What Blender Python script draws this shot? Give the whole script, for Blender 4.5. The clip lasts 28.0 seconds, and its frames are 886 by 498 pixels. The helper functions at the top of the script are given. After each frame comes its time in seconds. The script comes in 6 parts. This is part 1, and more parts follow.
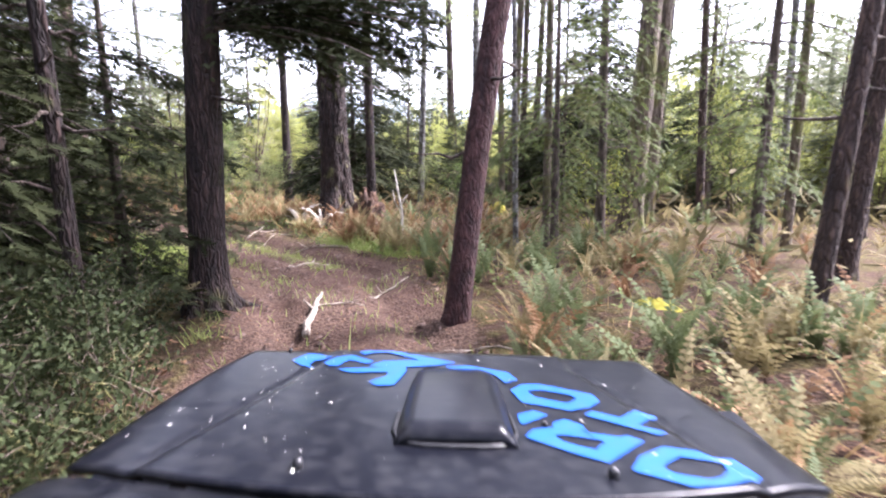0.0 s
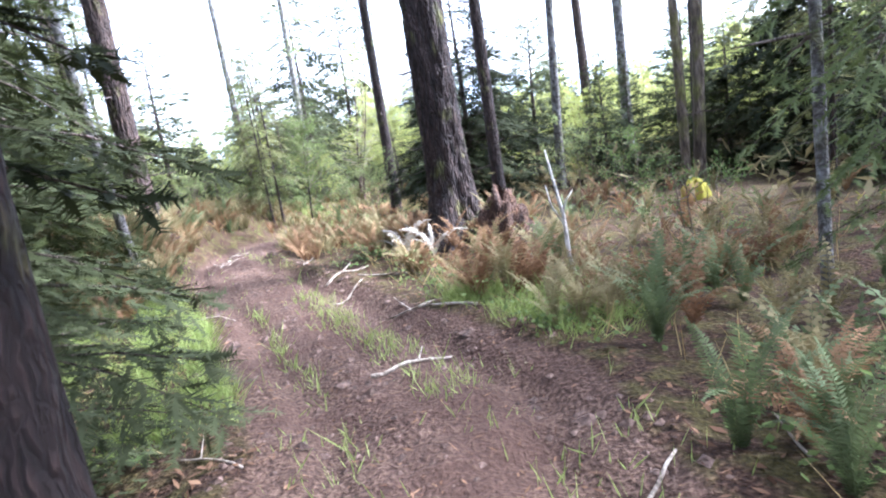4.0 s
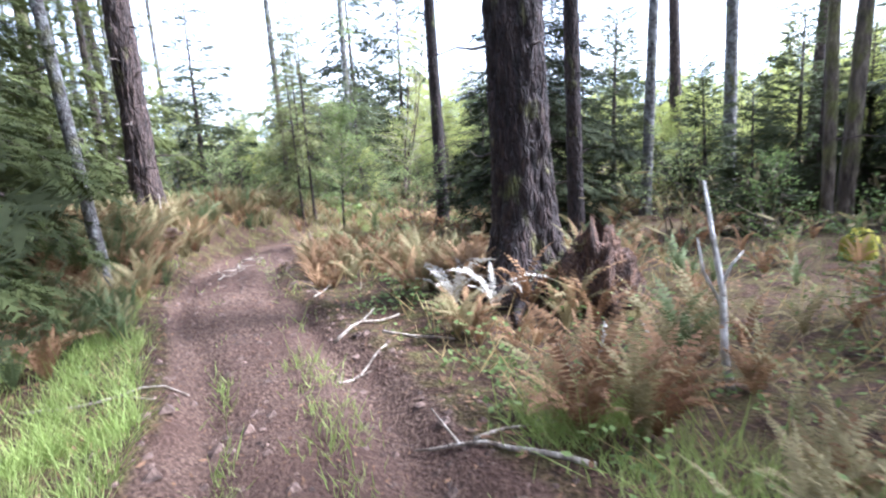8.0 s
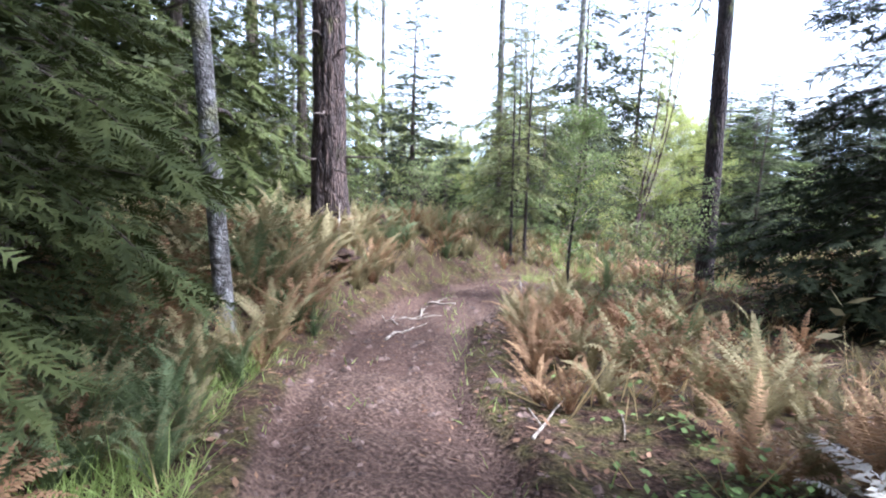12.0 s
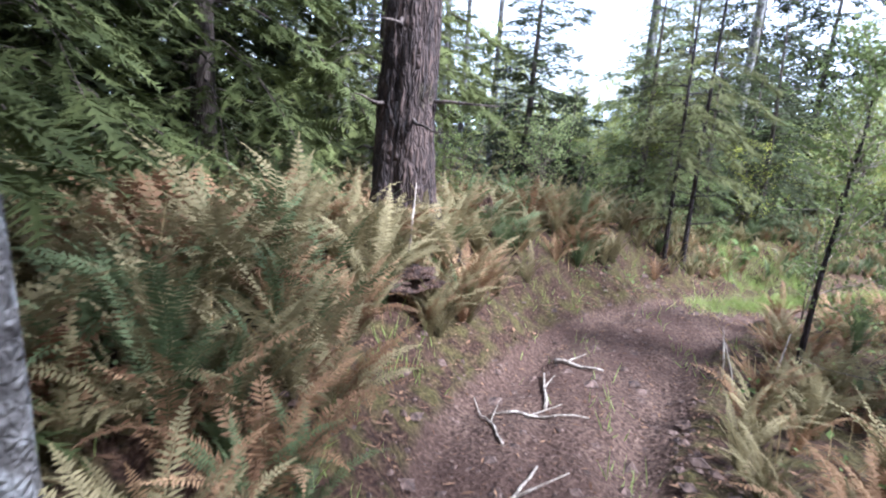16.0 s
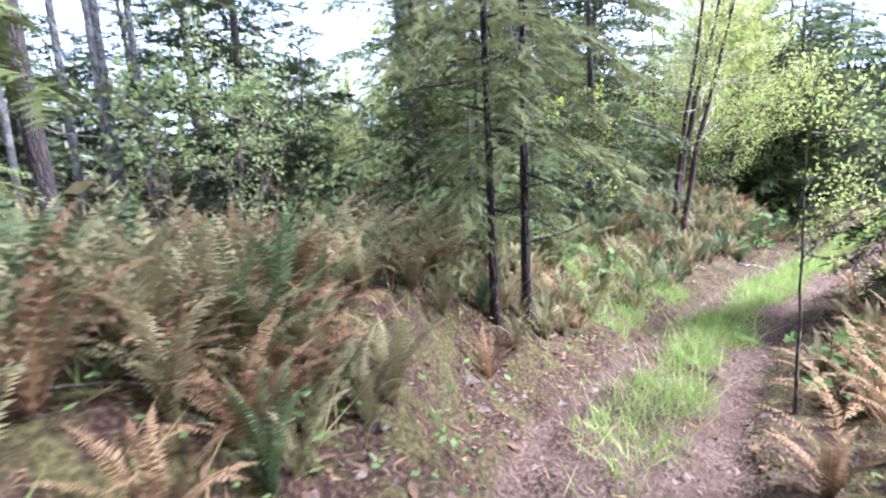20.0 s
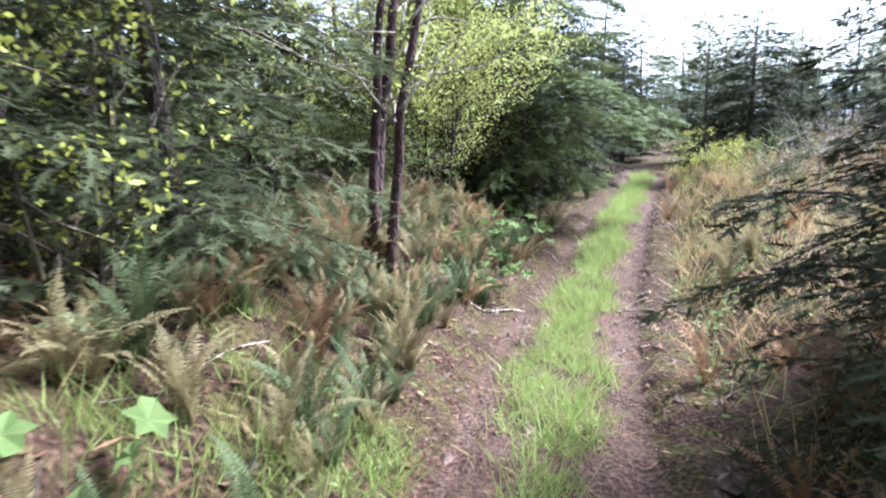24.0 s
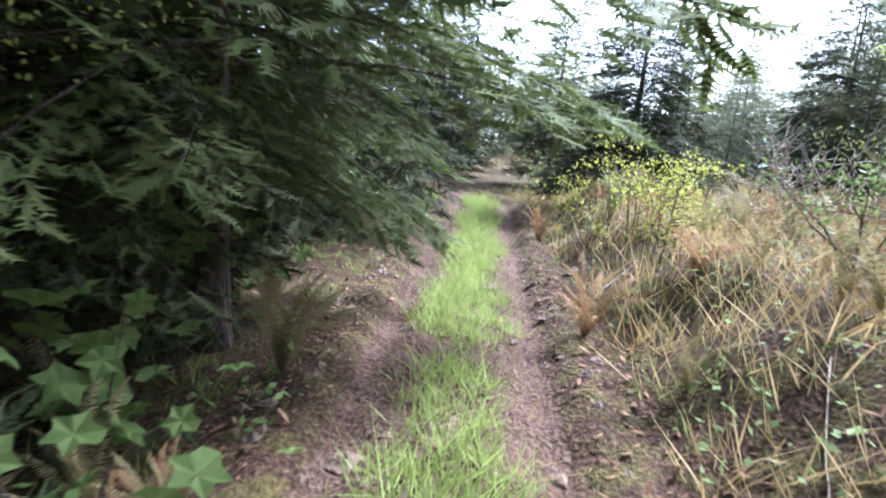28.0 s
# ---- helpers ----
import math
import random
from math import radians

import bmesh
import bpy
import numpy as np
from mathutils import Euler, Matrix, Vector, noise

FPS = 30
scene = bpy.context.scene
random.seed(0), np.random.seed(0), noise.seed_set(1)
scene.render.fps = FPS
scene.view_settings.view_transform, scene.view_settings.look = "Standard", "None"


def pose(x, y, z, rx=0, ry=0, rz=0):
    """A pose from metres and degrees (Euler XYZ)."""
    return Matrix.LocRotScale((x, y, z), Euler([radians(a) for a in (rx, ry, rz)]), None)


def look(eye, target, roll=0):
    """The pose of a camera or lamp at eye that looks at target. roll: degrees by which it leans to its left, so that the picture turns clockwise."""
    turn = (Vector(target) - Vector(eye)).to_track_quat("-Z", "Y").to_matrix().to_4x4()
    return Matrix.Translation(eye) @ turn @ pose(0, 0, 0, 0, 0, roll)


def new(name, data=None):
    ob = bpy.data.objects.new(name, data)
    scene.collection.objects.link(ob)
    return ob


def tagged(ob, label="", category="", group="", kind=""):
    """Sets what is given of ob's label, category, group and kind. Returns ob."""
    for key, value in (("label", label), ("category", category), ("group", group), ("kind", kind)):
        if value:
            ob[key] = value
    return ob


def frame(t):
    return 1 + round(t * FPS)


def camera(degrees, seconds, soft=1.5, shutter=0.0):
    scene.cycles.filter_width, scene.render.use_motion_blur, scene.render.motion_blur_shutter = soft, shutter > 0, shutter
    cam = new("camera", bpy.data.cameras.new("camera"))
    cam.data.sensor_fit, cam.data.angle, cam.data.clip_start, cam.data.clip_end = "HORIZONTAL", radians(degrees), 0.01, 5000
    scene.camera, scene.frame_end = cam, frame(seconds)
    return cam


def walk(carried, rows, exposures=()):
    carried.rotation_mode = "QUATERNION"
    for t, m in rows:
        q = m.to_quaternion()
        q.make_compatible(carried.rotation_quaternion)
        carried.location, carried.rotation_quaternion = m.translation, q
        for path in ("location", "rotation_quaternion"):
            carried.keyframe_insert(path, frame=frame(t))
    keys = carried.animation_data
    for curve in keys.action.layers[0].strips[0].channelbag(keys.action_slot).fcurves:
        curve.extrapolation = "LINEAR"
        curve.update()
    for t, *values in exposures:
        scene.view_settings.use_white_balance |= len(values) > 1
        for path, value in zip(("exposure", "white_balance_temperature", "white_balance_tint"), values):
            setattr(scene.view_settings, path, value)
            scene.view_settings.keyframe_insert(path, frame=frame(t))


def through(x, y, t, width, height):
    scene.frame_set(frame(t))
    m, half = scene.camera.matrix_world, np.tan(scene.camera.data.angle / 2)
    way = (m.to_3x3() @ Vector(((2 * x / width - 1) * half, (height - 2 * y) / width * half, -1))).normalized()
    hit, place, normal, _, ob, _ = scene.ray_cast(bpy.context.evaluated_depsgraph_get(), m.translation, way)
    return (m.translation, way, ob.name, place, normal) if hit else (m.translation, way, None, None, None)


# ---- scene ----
cam = camera(74.67, 28.0, soft=2.1, shutter=0.3)
# seconds, eye, (heading to the left of +y, pitch, roll) in degrees
PATH = [
    (0, (-0.157, -0.099, 1.596), (-0.96, -10.91, -0.55)),
    (0.5, (-0.266, 0.732, 1.563), (1.70, -10.85, -1.28)),
    (1, (-0.379, 1.533, 1.538), (5.05, -11.24, -2.22)),
    (1.5, (-0.560, 2.145, 1.503), (7.05, -9.55, -2.23)),
    (2, (-0.681, 2.774, 1.454), (10.28, -9.41, -3.68)),
    (2.5, (-0.859, 3.346, 1.411), (11.35, -9.24, -1.22)),
    (3, (-0.916, 3.835, 1.430), (11.05, -8.78, -1.56)),
    (3.5, (-0.911, 4.371, 1.374), (12.12, -10.63, -7.25)),
    (5.5, (-0.862, 5.104, 1.456), (10.86, -12.13, -10.41)),
    (6, (-0.913, 5.253, 1.485), (11.00, -11.96, -9.16)),
    (6.5, (-1.138, 5.657, 1.455), (11.37, -12.21, -3.93)),
    (7, (-1.238, 5.997, 1.504), (10.91, -11.38, -2.15)),
    (7.5, (-1.424, 6.567, 1.412), (12.41, -11.91, -1.84)),
    (8, (-1.634, 7.270, 1.415), (15.32, -11.18, -4.23)),
    (8.5, (-1.718, 7.932, 1.314), (21.06, -9.18, -11.50)),
    (9, (-2.031, 8.289, 1.346), (21.73, -10.36, -5.15)),
    (9.5, (-2.265, 8.613, 1.332), (22.64, -9.92, -4.33)),
    (10, (-2.558, 9.080, 1.316), (25.71, -10.48, -4.39)),
    (10.5, (-2.930, 9.429, 1.284), (26.70, -9.47, 0.53)),
    (11, (-3.179, 9.756, 1.254), (29.14, -8.65, 5.05)),
    (11.5, (-3.359, 10.066, 1.238), (31.91, -8.33, 4.33)),
    (12, (-3.552, 10.357, 1.185), (34.52, -7.55, 0.95)),
    (12.5, (-3.687, 10.541, 1.157), (36.54, -6.96, 0.72)),
    (13, (-3.837, 10.834, 1.158), (38.53, -7.03, -2.65)),
    (13.5, (-4.177, 11.210, 1.114), (40.09, -8.74, 1.74)),
    (15.5, (-5.494, 12.675, 1.207), (45.03, -9.90, 2.72)),
    (16, (-6.083, 13.221, 1.193), (44.11, -12.03, 4.15)),
    (16.5, (-6.475, 13.780, 1.191), (43.71, -11.87, 2.03)),
    (17, (-6.795, 14.272, 1.141), (42.88, -10.35, 0.54)),
    (17.5, (-7.087, 14.787, 1.093), (40.93, -8.86, -1.37)),
    (18, (-7.390, 15.358, 1.044), (38.01, -8.38, -4.91)),
    (18.5, (-7.805, 15.898, 0.999), (33.39, -9.50, -4.44)),
    (19, (-8.140, 16.773, 0.771), (30.00, -8.47, -3.54)),
    (19.5, (-8.352, 17.558, 0.709), (28.08, -9.10, -6.24)),
    (20, (-8.645, 18.479, 0.779), (24.17, -11.14, -2.92)),
    (20.5, (-8.773, 19.334, 0.709), (20.39, -11.61, -4.38)),
    (21, (-8.805, 20.060, 0.653), (15.86, -10.33, -5.67)),
    (21.5, (-8.825, 20.692, 0.674), (11.83, -10.33, -3.97)),
    (22, (-8.975, 21.472, 0.584), (7.06, -12.24, -0.10)),
    (22.5, (-9.000, 22.250, 0.480), (3.60, -13.60, -1.00)),
    (24.5, (-8.565, 24.729, 0.053), (-6.34, -10.92, 0.66)),
    (25, (-8.413, 25.552, -0.017), (-8.61, -9.86, 3.77)),
    (25.5, (-8.143, 26.488, -0.014), (-9.71, -9.47, 2.19)),
    (26, (-7.866, 27.417, -0.045), (-11.66, -8.52, 1.71)),
    (26.5, (-7.582, 28.293, -0.070), (-13.56, -7.60, 2.95)),
    (27, (-7.227, 29.241, -0.156), (-16.65, -8.05, 2.42)),
    (27.5, (-6.840, 30.276, -0.285), (-19.43, -10.91, 3.48)),
    (28, (-6.480, 31.120, -0.340), (-21.80, -11.00, 5.60)),
]


def gaze(eye, turn):
    yaw, pitch, roll = radians(turn[0]), radians(turn[1]), turn[2]
    way = Vector((-math.sin(yaw) * math.cos(pitch), math.cos(yaw) * math.cos(pitch), math.sin(pitch)))
    return look(eye, Vector(eye) + way * 5, roll)


# seconds, stops, kelvin, tint
EXPOSURES = [(0, 3.25, 6000, 27), (1.5, 3.2, 5800, 20), (3, 3.5, 5400, 18), (6, 3.15, 5300, 17), (8, 3.1, 5300, 17), (10, 2.8, 5250, 17), (11, 2.9, 5300, 17), (13, 2.7, 5250, 18), (16, 2.6, 5200, 17), (20, 3.05, 5100, 17), (21, 3.1, 5100, 18), (22, 2.65, 5100, 19), (25, 2.85, 5350, 16), (26.5, 3.05, 5250, 16), (27.3, 3.0, 5250, 16), (28, 2.75, 5250, 15)]
walk(cam, [(t, gaze(eye, turn)) for t, eye, turn in PATH], EXPOSURES)

# ---- light ----
world = bpy.data.worlds.new("overcast_sky")
scene.world = world
world.use_nodes = True
wn, wl = world.node_tree.nodes, world.node_tree.links
sky = wn.new("ShaderNodeTexSky")
sky.sky_type, sky.sun_disc = "NISHITA", False
sky.sun_elevation, sky.sun_rotation = radians(50), radians(72)
sky.air_density, sky.dust_density = 1.0, 2.0
wn["Background"].inputs["Strength"].default_value = 0.11
soft_sky = wn.new("ShaderNodeHueSaturation")
soft_sky.inputs["Saturation"].default_value = 0.4
wl.new(sky.outputs["Color"], soft_sky.inputs["Color"])
wl.new(soft_sky.outputs["Color"], wn["Background"].inputs["Color"])
sun = new("sun", bpy.data.lights.new("sun", "SUN"))
sun.data.energy, sun.data.angle, sun.data.color = 3.0, radians(12), (1.0, 0.98, 0.94)
sun.rotation_euler = Euler((radians(40), 0, radians(108)))

# ---- things begin ----

# ---- plan numbers ----
TRAIL_AHEAD = [(-4.9, 34.6, -1.78), (-3.3, 38.0, -1.8), (-0.8, 43.2, -1.78), (-1.0, 48.0, -1.6), (-5.0, 53.0, -1.4), (-13, 58, -1.2), (-30, 62, -1.0), (-80, 70, -1)]
GRASS_FROM = 23.5
# along from, along to, side (-1 left, 1 right), rise, distance from the trail's middle at which it starts
BANKS = [(16.0, 36.0, -1, 0.92, 0.72), (22.5, 32.0, 1, 0.35, 0.95), (31.0, 46.0, 1, 0.6, 0.95), (-6, 8, 1, 0.08, 1.4), (2, 6, -1, 0.15, 1.6)]
# along from, along to, across from, across to
VERGES = [(9.0, 16.4, -2.5, -1.0), (8.4, 11.0, 1.05, 2.3), (27.0, 29.6, -1.7, -0.7), (44.0, 50.0, -2.4, -1.0)]


def trail_half(along):
    """Half the width of the bare trail."""
    return np.interp(along, [6, 10, 13, 17, 20, 22, 26, 29, 33, 50], [1.1, 1.0, 0.8, 0.64, 0.8, 0.75, 0.6, 0.58, 0.62, 0.62])

# ---- helpers of this scene ----


def mesh_of(name, verts, faces, smooth=False):
    """A mesh from arrays; a face whose fourth index is -1 is a triangle."""
    me = bpy.data.meshes.new(name)
    faces = [f[:3] if len(f) == 4 and f[3] < 0 else f for f in np.asarray(faces).tolist()] if len(faces) else []
    me.from_pydata(np.asarray(verts, float).tolist(), [], faces)
    if smooth:
        me.polygons.foreach_set("use_smooth", [True] * len(me.polygons))
    me.update()
    return me


class Pile:
    """Gathers vertices and quads, to become one mesh."""

    def __init__(self):
        self.v, self.f, self.n = [], [], 0

    def add(self, v, f):
        self.v.append(np.asarray(v, float).reshape(-1, 3))
        self.f.append(np.asarray(f, int).reshape(-1, 4) + self.n * (np.asarray(f).reshape(-1, 4) >= 0))
        self.n += len(self.v[-1])

    def mesh(self, name, material, smooth=False):
        v = np.concatenate(self.v) if self.v else np.zeros((0, 3))
        f = np.concatenate(self.f) if self.f else np.zeros((0, 4), int)
        me = mesh_of(name, v, f, smooth)
        me.materials.append(material)
        return me


def child(name, me, parent, label=""):
    ob = new(name, me)
    ob.parent = parent
    return tagged(ob, label, kind="stuff" if name == "branchwork" else "")


def thing(name, label, category, at=(0, 0, 0), group="", turn=0.0, size=1.0):
    ob = new(name)
    ob.location, ob.rotation_euler, ob.scale = at, (0, 0, turn), (size, size, size)
    return tagged(ob, label, category, group)


def unit(v):
    return v / np.maximum(np.linalg.norm(v, axis=-1, keepdims=True), 1e-9)


def kites(base, way, side, long, wide, belly=0.45):
    """Flat pointed leaves: one quad each."""
    base, way, side = (np.asarray(a, float).reshape(-1, 3) for a in (base, way, side))
    long, wide = np.reshape(long, (-1, 1)) * np.ones((len(base), 1)), np.reshape(wide, (-1, 1)) * np.ones((len(base), 1))
    mid = base + way * long * belly
    v = np.stack([base, mid + side * wide / 2, base + way * long, mid - side * wide / 2], 1).reshape(-1, 3)
    return v, np.arange(len(v)).reshape(-1, 4)


def tube(points, radii, sides=6, close=True):
    """A tapered tube along points."""
    p, r = np.asarray(points, float), np.asarray(radii, float)
    t = unit(np.gradient(p, axis=0))
    ref = np.array([0.0, 0.0, 1.0]) if abs(t[0, 2]) < 0.8 else np.array([1.0, 0.0, 0.0])
    a = unit(np.cross(t, ref))
    b = np.cross(t, a)
    ang = np.linspace(0, 2 * np.pi, sides, endpoint=False)
    v = p[:, None] + r[:, None, None] * (np.cos(ang)[None, :, None] * a[:, None] + np.sin(ang)[None, :, None] * b[:, None])
    i, j = np.meshgrid(np.arange(len(p) - 1), np.arange(sides), indexing="ij")
    k = (j + 1) % sides
    f = np.stack([i * sides + j, i * sides + k, (i + 1) * sides + k, (i + 1) * sides + j], -1).reshape(-1, 4)
    v = v.reshape(-1, 3)
    if close:
        v = np.concatenate([v, p[:1], p[-1:]])
        n, last = len(v), (len(p) - 1) * sides
        caps = [[n - 2, (q + 1) % sides, q, -1] for q in range(sides)] + [[n - 1, last + q, last + (q + 1) % sides, -1] for q in range(sides)]
        f = np.concatenate([f, np.array(caps)])
    return v, f


# ---- materials ----
def material(name, rough=0.8, metal=0.0):
    m = bpy.data.materials.new(name)
    m.use_nodes = True
    b = m.node_tree.nodes["Principled BSDF"]
    b.inputs["Roughness"].default_value, b.inputs["Metallic"].default_value = rough, metal
    return m, m.node_tree.nodes, m.node_tree.links, b


def ramp(nodes, links, source, stops):
    r = nodes.new("ShaderNodeValToRGB")
    while len(r.color_ramp.elements) < len(stops):
        r.color_ramp.elements.new(0.5)
    for e, (place, colour) in zip(r.color_ramp.elements, stops):
        e.position, e.color = place, (*colour, 1)
    links.new(source, r.inputs["Fac"])
    return r.outputs["Color"]


def grain(nodes, links, scale, detail=4.0, stretch=(1, 1, 1), coord="Object"):
    c, m, n = nodes.new("ShaderNodeTexCoord"), nodes.new("ShaderNodeMapping"), nodes.new("ShaderNodeTexNoise")
    m.inputs["Scale"].default_value = stretch
    n.inputs["Scale"].default_value, n.inputs["Detail"].default_value = scale, detail
    links.new(c.outputs[coord], m.inputs["Vector"])
    links.new(m.outputs["Vector"], n.inputs["Vector"])
    return n.outputs["Fac"]


def blend(nodes, links, fac, a, b, mode="MIX"):
    x = nodes.new("ShaderNodeMix")
    x.data_type, x.blend_type = "RGBA", mode
    for value, slot in ((fac, 0), (a, 6), (b, 7)):
        if isinstance(value, (int, float)):
            x.inputs[slot].default_value = value
        elif isinstance(value, tuple):
            x.inputs[slot].default_value = (*value, 1)
        else:
            links.new(value, x.inputs[slot])
    return x.outputs[2]


def bump(nodes, links, bsdf, height, strength, distance=0.02):
    b = nodes.new("ShaderNodeBump")
    b.inputs["Strength"].default_value, b.inputs["Distance"].default_value = strength, distance
    links.new(height, b.inputs["Height"])
    links.new(b.outputs["Normal"], bsdf.inputs["Normal"])


def bark(name, deep, mid, light, moss=0.0, lichen=0.0, stretch=0.22, rough=0.9, plate=26.0, depth=0.75):
    m, n, l, b = material(name, rough)
    cracks = grain(n, l, 14, 6, (1, 1, stretch))
    broad = grain(n, l, 2.2, 3, (1, 1, 0.6))
    colour = ramp(n, l, cracks, [(0.36, deep), (0.52, mid), (0.7, light)])
    colour = blend(n, l, broad, colour, ramp(n, l, cracks, [(0.3, deep), (0.6, light)]))
    if lichen:
        patches = grain(n, l, 9.0, 7, (1, 1, 0.6))
        f = ramp(n, l, patches, [(0.56 - 0.2 * lichen, (0, 0, 0)), (0.64 - 0.2 * lichen, (1, 1, 1))])
        colour = blend(n, l, f, colour, (0.27, 0.265, 0.25))
    if moss:
        patches = grain(n, l, 3.4, 6, (1, 1, 0.5))
        f = ramp(n, l, patches, [(0.62 - 0.25 * moss, (0, 0, 0)), (0.72 - 0.2 * moss, (1, 1, 1))])
        colour = blend(n, l, f, colour, ramp(n, l, cracks, [(0.3, (0.07, 0.075, 0.02)), (0.7, (0.19, 0.18, 0.05))]))
    l.new(colour, b.inputs["Base Color"])
    plates = n.new("ShaderNodeTexVoronoi")
    plates.feature = "DISTANCE_TO_EDGE"
    plates.inputs["Scale"].default_value = plate
    c, mp, warp = n.new("ShaderNodeTexCoord"), n.new("ShaderNodeMapping"), n.new("ShaderNodeVectorMath")
    warp.operation = "MULTIPLY_ADD"
    wob = n.new("ShaderNodeTexNoise")
    wob.inputs["Scale"].default_value = 7.0
    l.new(c.outputs["Object"], wob.inputs["Vector"])
    l.new(wob.outputs["Color"], warp.inputs[0])
    warp.inputs[1].default_value = (0.07, 0.07, 0.07)
    l.new(c.outputs["Object"], warp.inputs[2])
    mp.inputs["Scale"].default_value = (1, 1, stretch * 0.75)
    l.new(warp.outputs[0], mp.inputs["Vector"])
    l.new(mp.outputs["Vector"], plates.inputs["Vector"])
    gap = ramp(n, l, plates.outputs["Distance"], [(0.03, (0, 0, 0)), (0.3, (1, 1, 1))])
    colour = blend(n, l, gap, blend(n, l, depth, colour, deep), colour)
    l.new(colour, b.inputs["Base Color"])
    both = n.new("ShaderNodeMath")
    both.operation = "MULTIPLY_ADD"
    l.new(gap, both.inputs[0])
    both.inputs[1].default_value = depth
    l.new(cracks, both.inputs[2])
    bump(n, l, b, both.outputs[0], 0.9, 0.04)
    return m


def leaf(name, dark, mid, light, through=0.25, rough=0.55, spread=0.5, gloss=0.2, patch=1.4):
    """Thin leaves: colour differs from leaf to leaf and from plant to plant, and some light passes through."""
    m, n, l, b = material(name, rough)
    g, o = n.new("ShaderNodeNewGeometry"), n.new("ShaderNodeObjectInfo")
    mix = n.new("ShaderNodeMath")
    mix.operation = "MULTIPLY_ADD"
    l.new(o.outputs["Random"], mix.inputs[0])
    mix.inputs[1].default_value = 1 - spread
    half = n.new("ShaderNodeMath")
    half.operation = "MULTIPLY"
    l.new(g.outputs["Random Per Island"], half.inputs[0])
    half.inputs[1].default_value = spread
    l.new(half.outputs[0], mix.inputs[2])
    clump = grain(n, l, patch, 4, coord="Object")
    colour = ramp(n, l, mix.outputs[0], [(0.0, dark), (0.5, mid), (1.0, light)])
    colour = blend(n, l, ramp(n, l, clump, [(0.35, (0, 0, 0)), (0.65, (1, 1, 1))]), colour, blend(n, l, 0.5, colour, light))
    l.new(colour, b.inputs["Base Color"])
    b.inputs["Specular IOR Level"].default_value = gloss
    t, add = n.new("ShaderNodeBsdfTranslucent"), n.new("ShaderNodeMixShader")
    l.new(colour, t.inputs["Color"])
    add.inputs[0].default_value = through
    l.new(b.outputs[0], add.inputs[1])
    l.new(t.outputs[0], add.inputs[2])
    l.new(add.outputs[0], n["Material Output"].inputs["Surface"])
    return m


FIR_BARK = bark("fir_bark", (0.015, 0.008, 0.006), (0.06, 0.034, 0.025), (0.125, 0.08, 0.062), moss=0.1)
OLD_BARK = bark("old_fir_bark", (0.009, 0.005, 0.004), (0.034, 0.019, 0.015), (0.072, 0.043, 0.035), moss=0.16, plate=24.0)
RED_BARK = bark("red_bark", (0.016, 0.006, 0.006), (0.047, 0.018, 0.017), (0.088, 0.04, 0.036), stretch=0.5, depth=0.25)
PALE_BARK = bark("alder_bark", (0.035, 0.03, 0.026), (0.10, 0.09, 0.08), (0.2, 0.185, 0.17), moss=0.25, lichen=0.25, stretch=1.2, depth=0.3)
MOSSY_BARK = bark("mossy_bark", (0.03, 0.02, 0.014), (0.10, 0.072, 0.05), (0.22, 0.175, 0.13), moss=0.55, depth=0.4)
TWIG_BARK = bark("twig_bark", (0.026, 0.018, 0.014), (0.075, 0.052, 0.041), (0.15, 0.115, 0.095), depth=0.3)
DRY_WOOD = bark("dry_wood", (0.15, 0.115, 0.085), (0.3, 0.245, 0.19), (0.5, 0.44, 0.36), stretch=0.1, depth=0.2)
PALE_WOOD = bark("pale_branch", (0.09, 0.075, 0.055), (0.2, 0.175, 0.14), (0.34, 0.3, 0.25), stretch=0.2, depth=0.2)
BIRCH_WOOD = bark("birch_wood", (0.3, 0.27, 0.23), (0.58, 0.54, 0.48), (0.74, 0.71, 0.65), stretch=0.6, depth=0.2)
ROTTEN_WOOD = bark("rotten_wood", (0.03, 0.014, 0.009), (0.11, 0.052, 0.03), (0.22, 0.12, 0.07), stretch=0.3, plate=40.0)
# bush leaves coloured nearly black: the colour stands in for shade
SHADE_LEAF = leaf("shaded_bush_leaves", (0.01, 0.016, 0.007), (0.025, 0.034, 0.014), (0.06, 0.075, 0.03), 0.15, 0.65, 0.6, 0.1)
MOSS = leaf("moss", (0.10, 0.10, 0.015), (0.22, 0.20, 0.03), (0.36, 0.33, 0.05), 0.15, 0.9)

SPRUCE = leaf("spruce_needles", (0.02, 0.027, 0.012), (0.05, 0.062, 0.028), (0.12, 0.132, 0.064), 0.25, 0.8, 0.2, 0.1, 2.2)
# darker copy of the spruce needles, with the wood's shade in the colour
SHADED_SPRUCE = leaf("shaded_spruce_needles", (0.008, 0.011, 0.005), (0.022, 0.027, 0.011), (0.058, 0.066, 0.028), 0.2, 0.8, 0.2, 0.1, 2.2)
CEDAR = leaf("cedar_sprays", (0.012, 0.018, 0.005), (0.04, 0.051, 0.016), (0.125, 0.14, 0.045), 0.25, 0.7, 0.2, 0.15, 2.6)
OLIVE_SPRUCE = leaf("olive_spruce_needles", (0.04, 0.044, 0.017), (0.095, 0.1, 0.04), (0.18, 0.18, 0.075), 0.4, 0.8, 0.2, 0.1, 2.2)
FIR_TIPS = leaf("fir_needles", (0.036, 0.05, 0.016), (0.085, 0.11, 0.038), (0.17, 0.2, 0.075), 0.35, 0.7, 0.2, 0.12, 2.2)
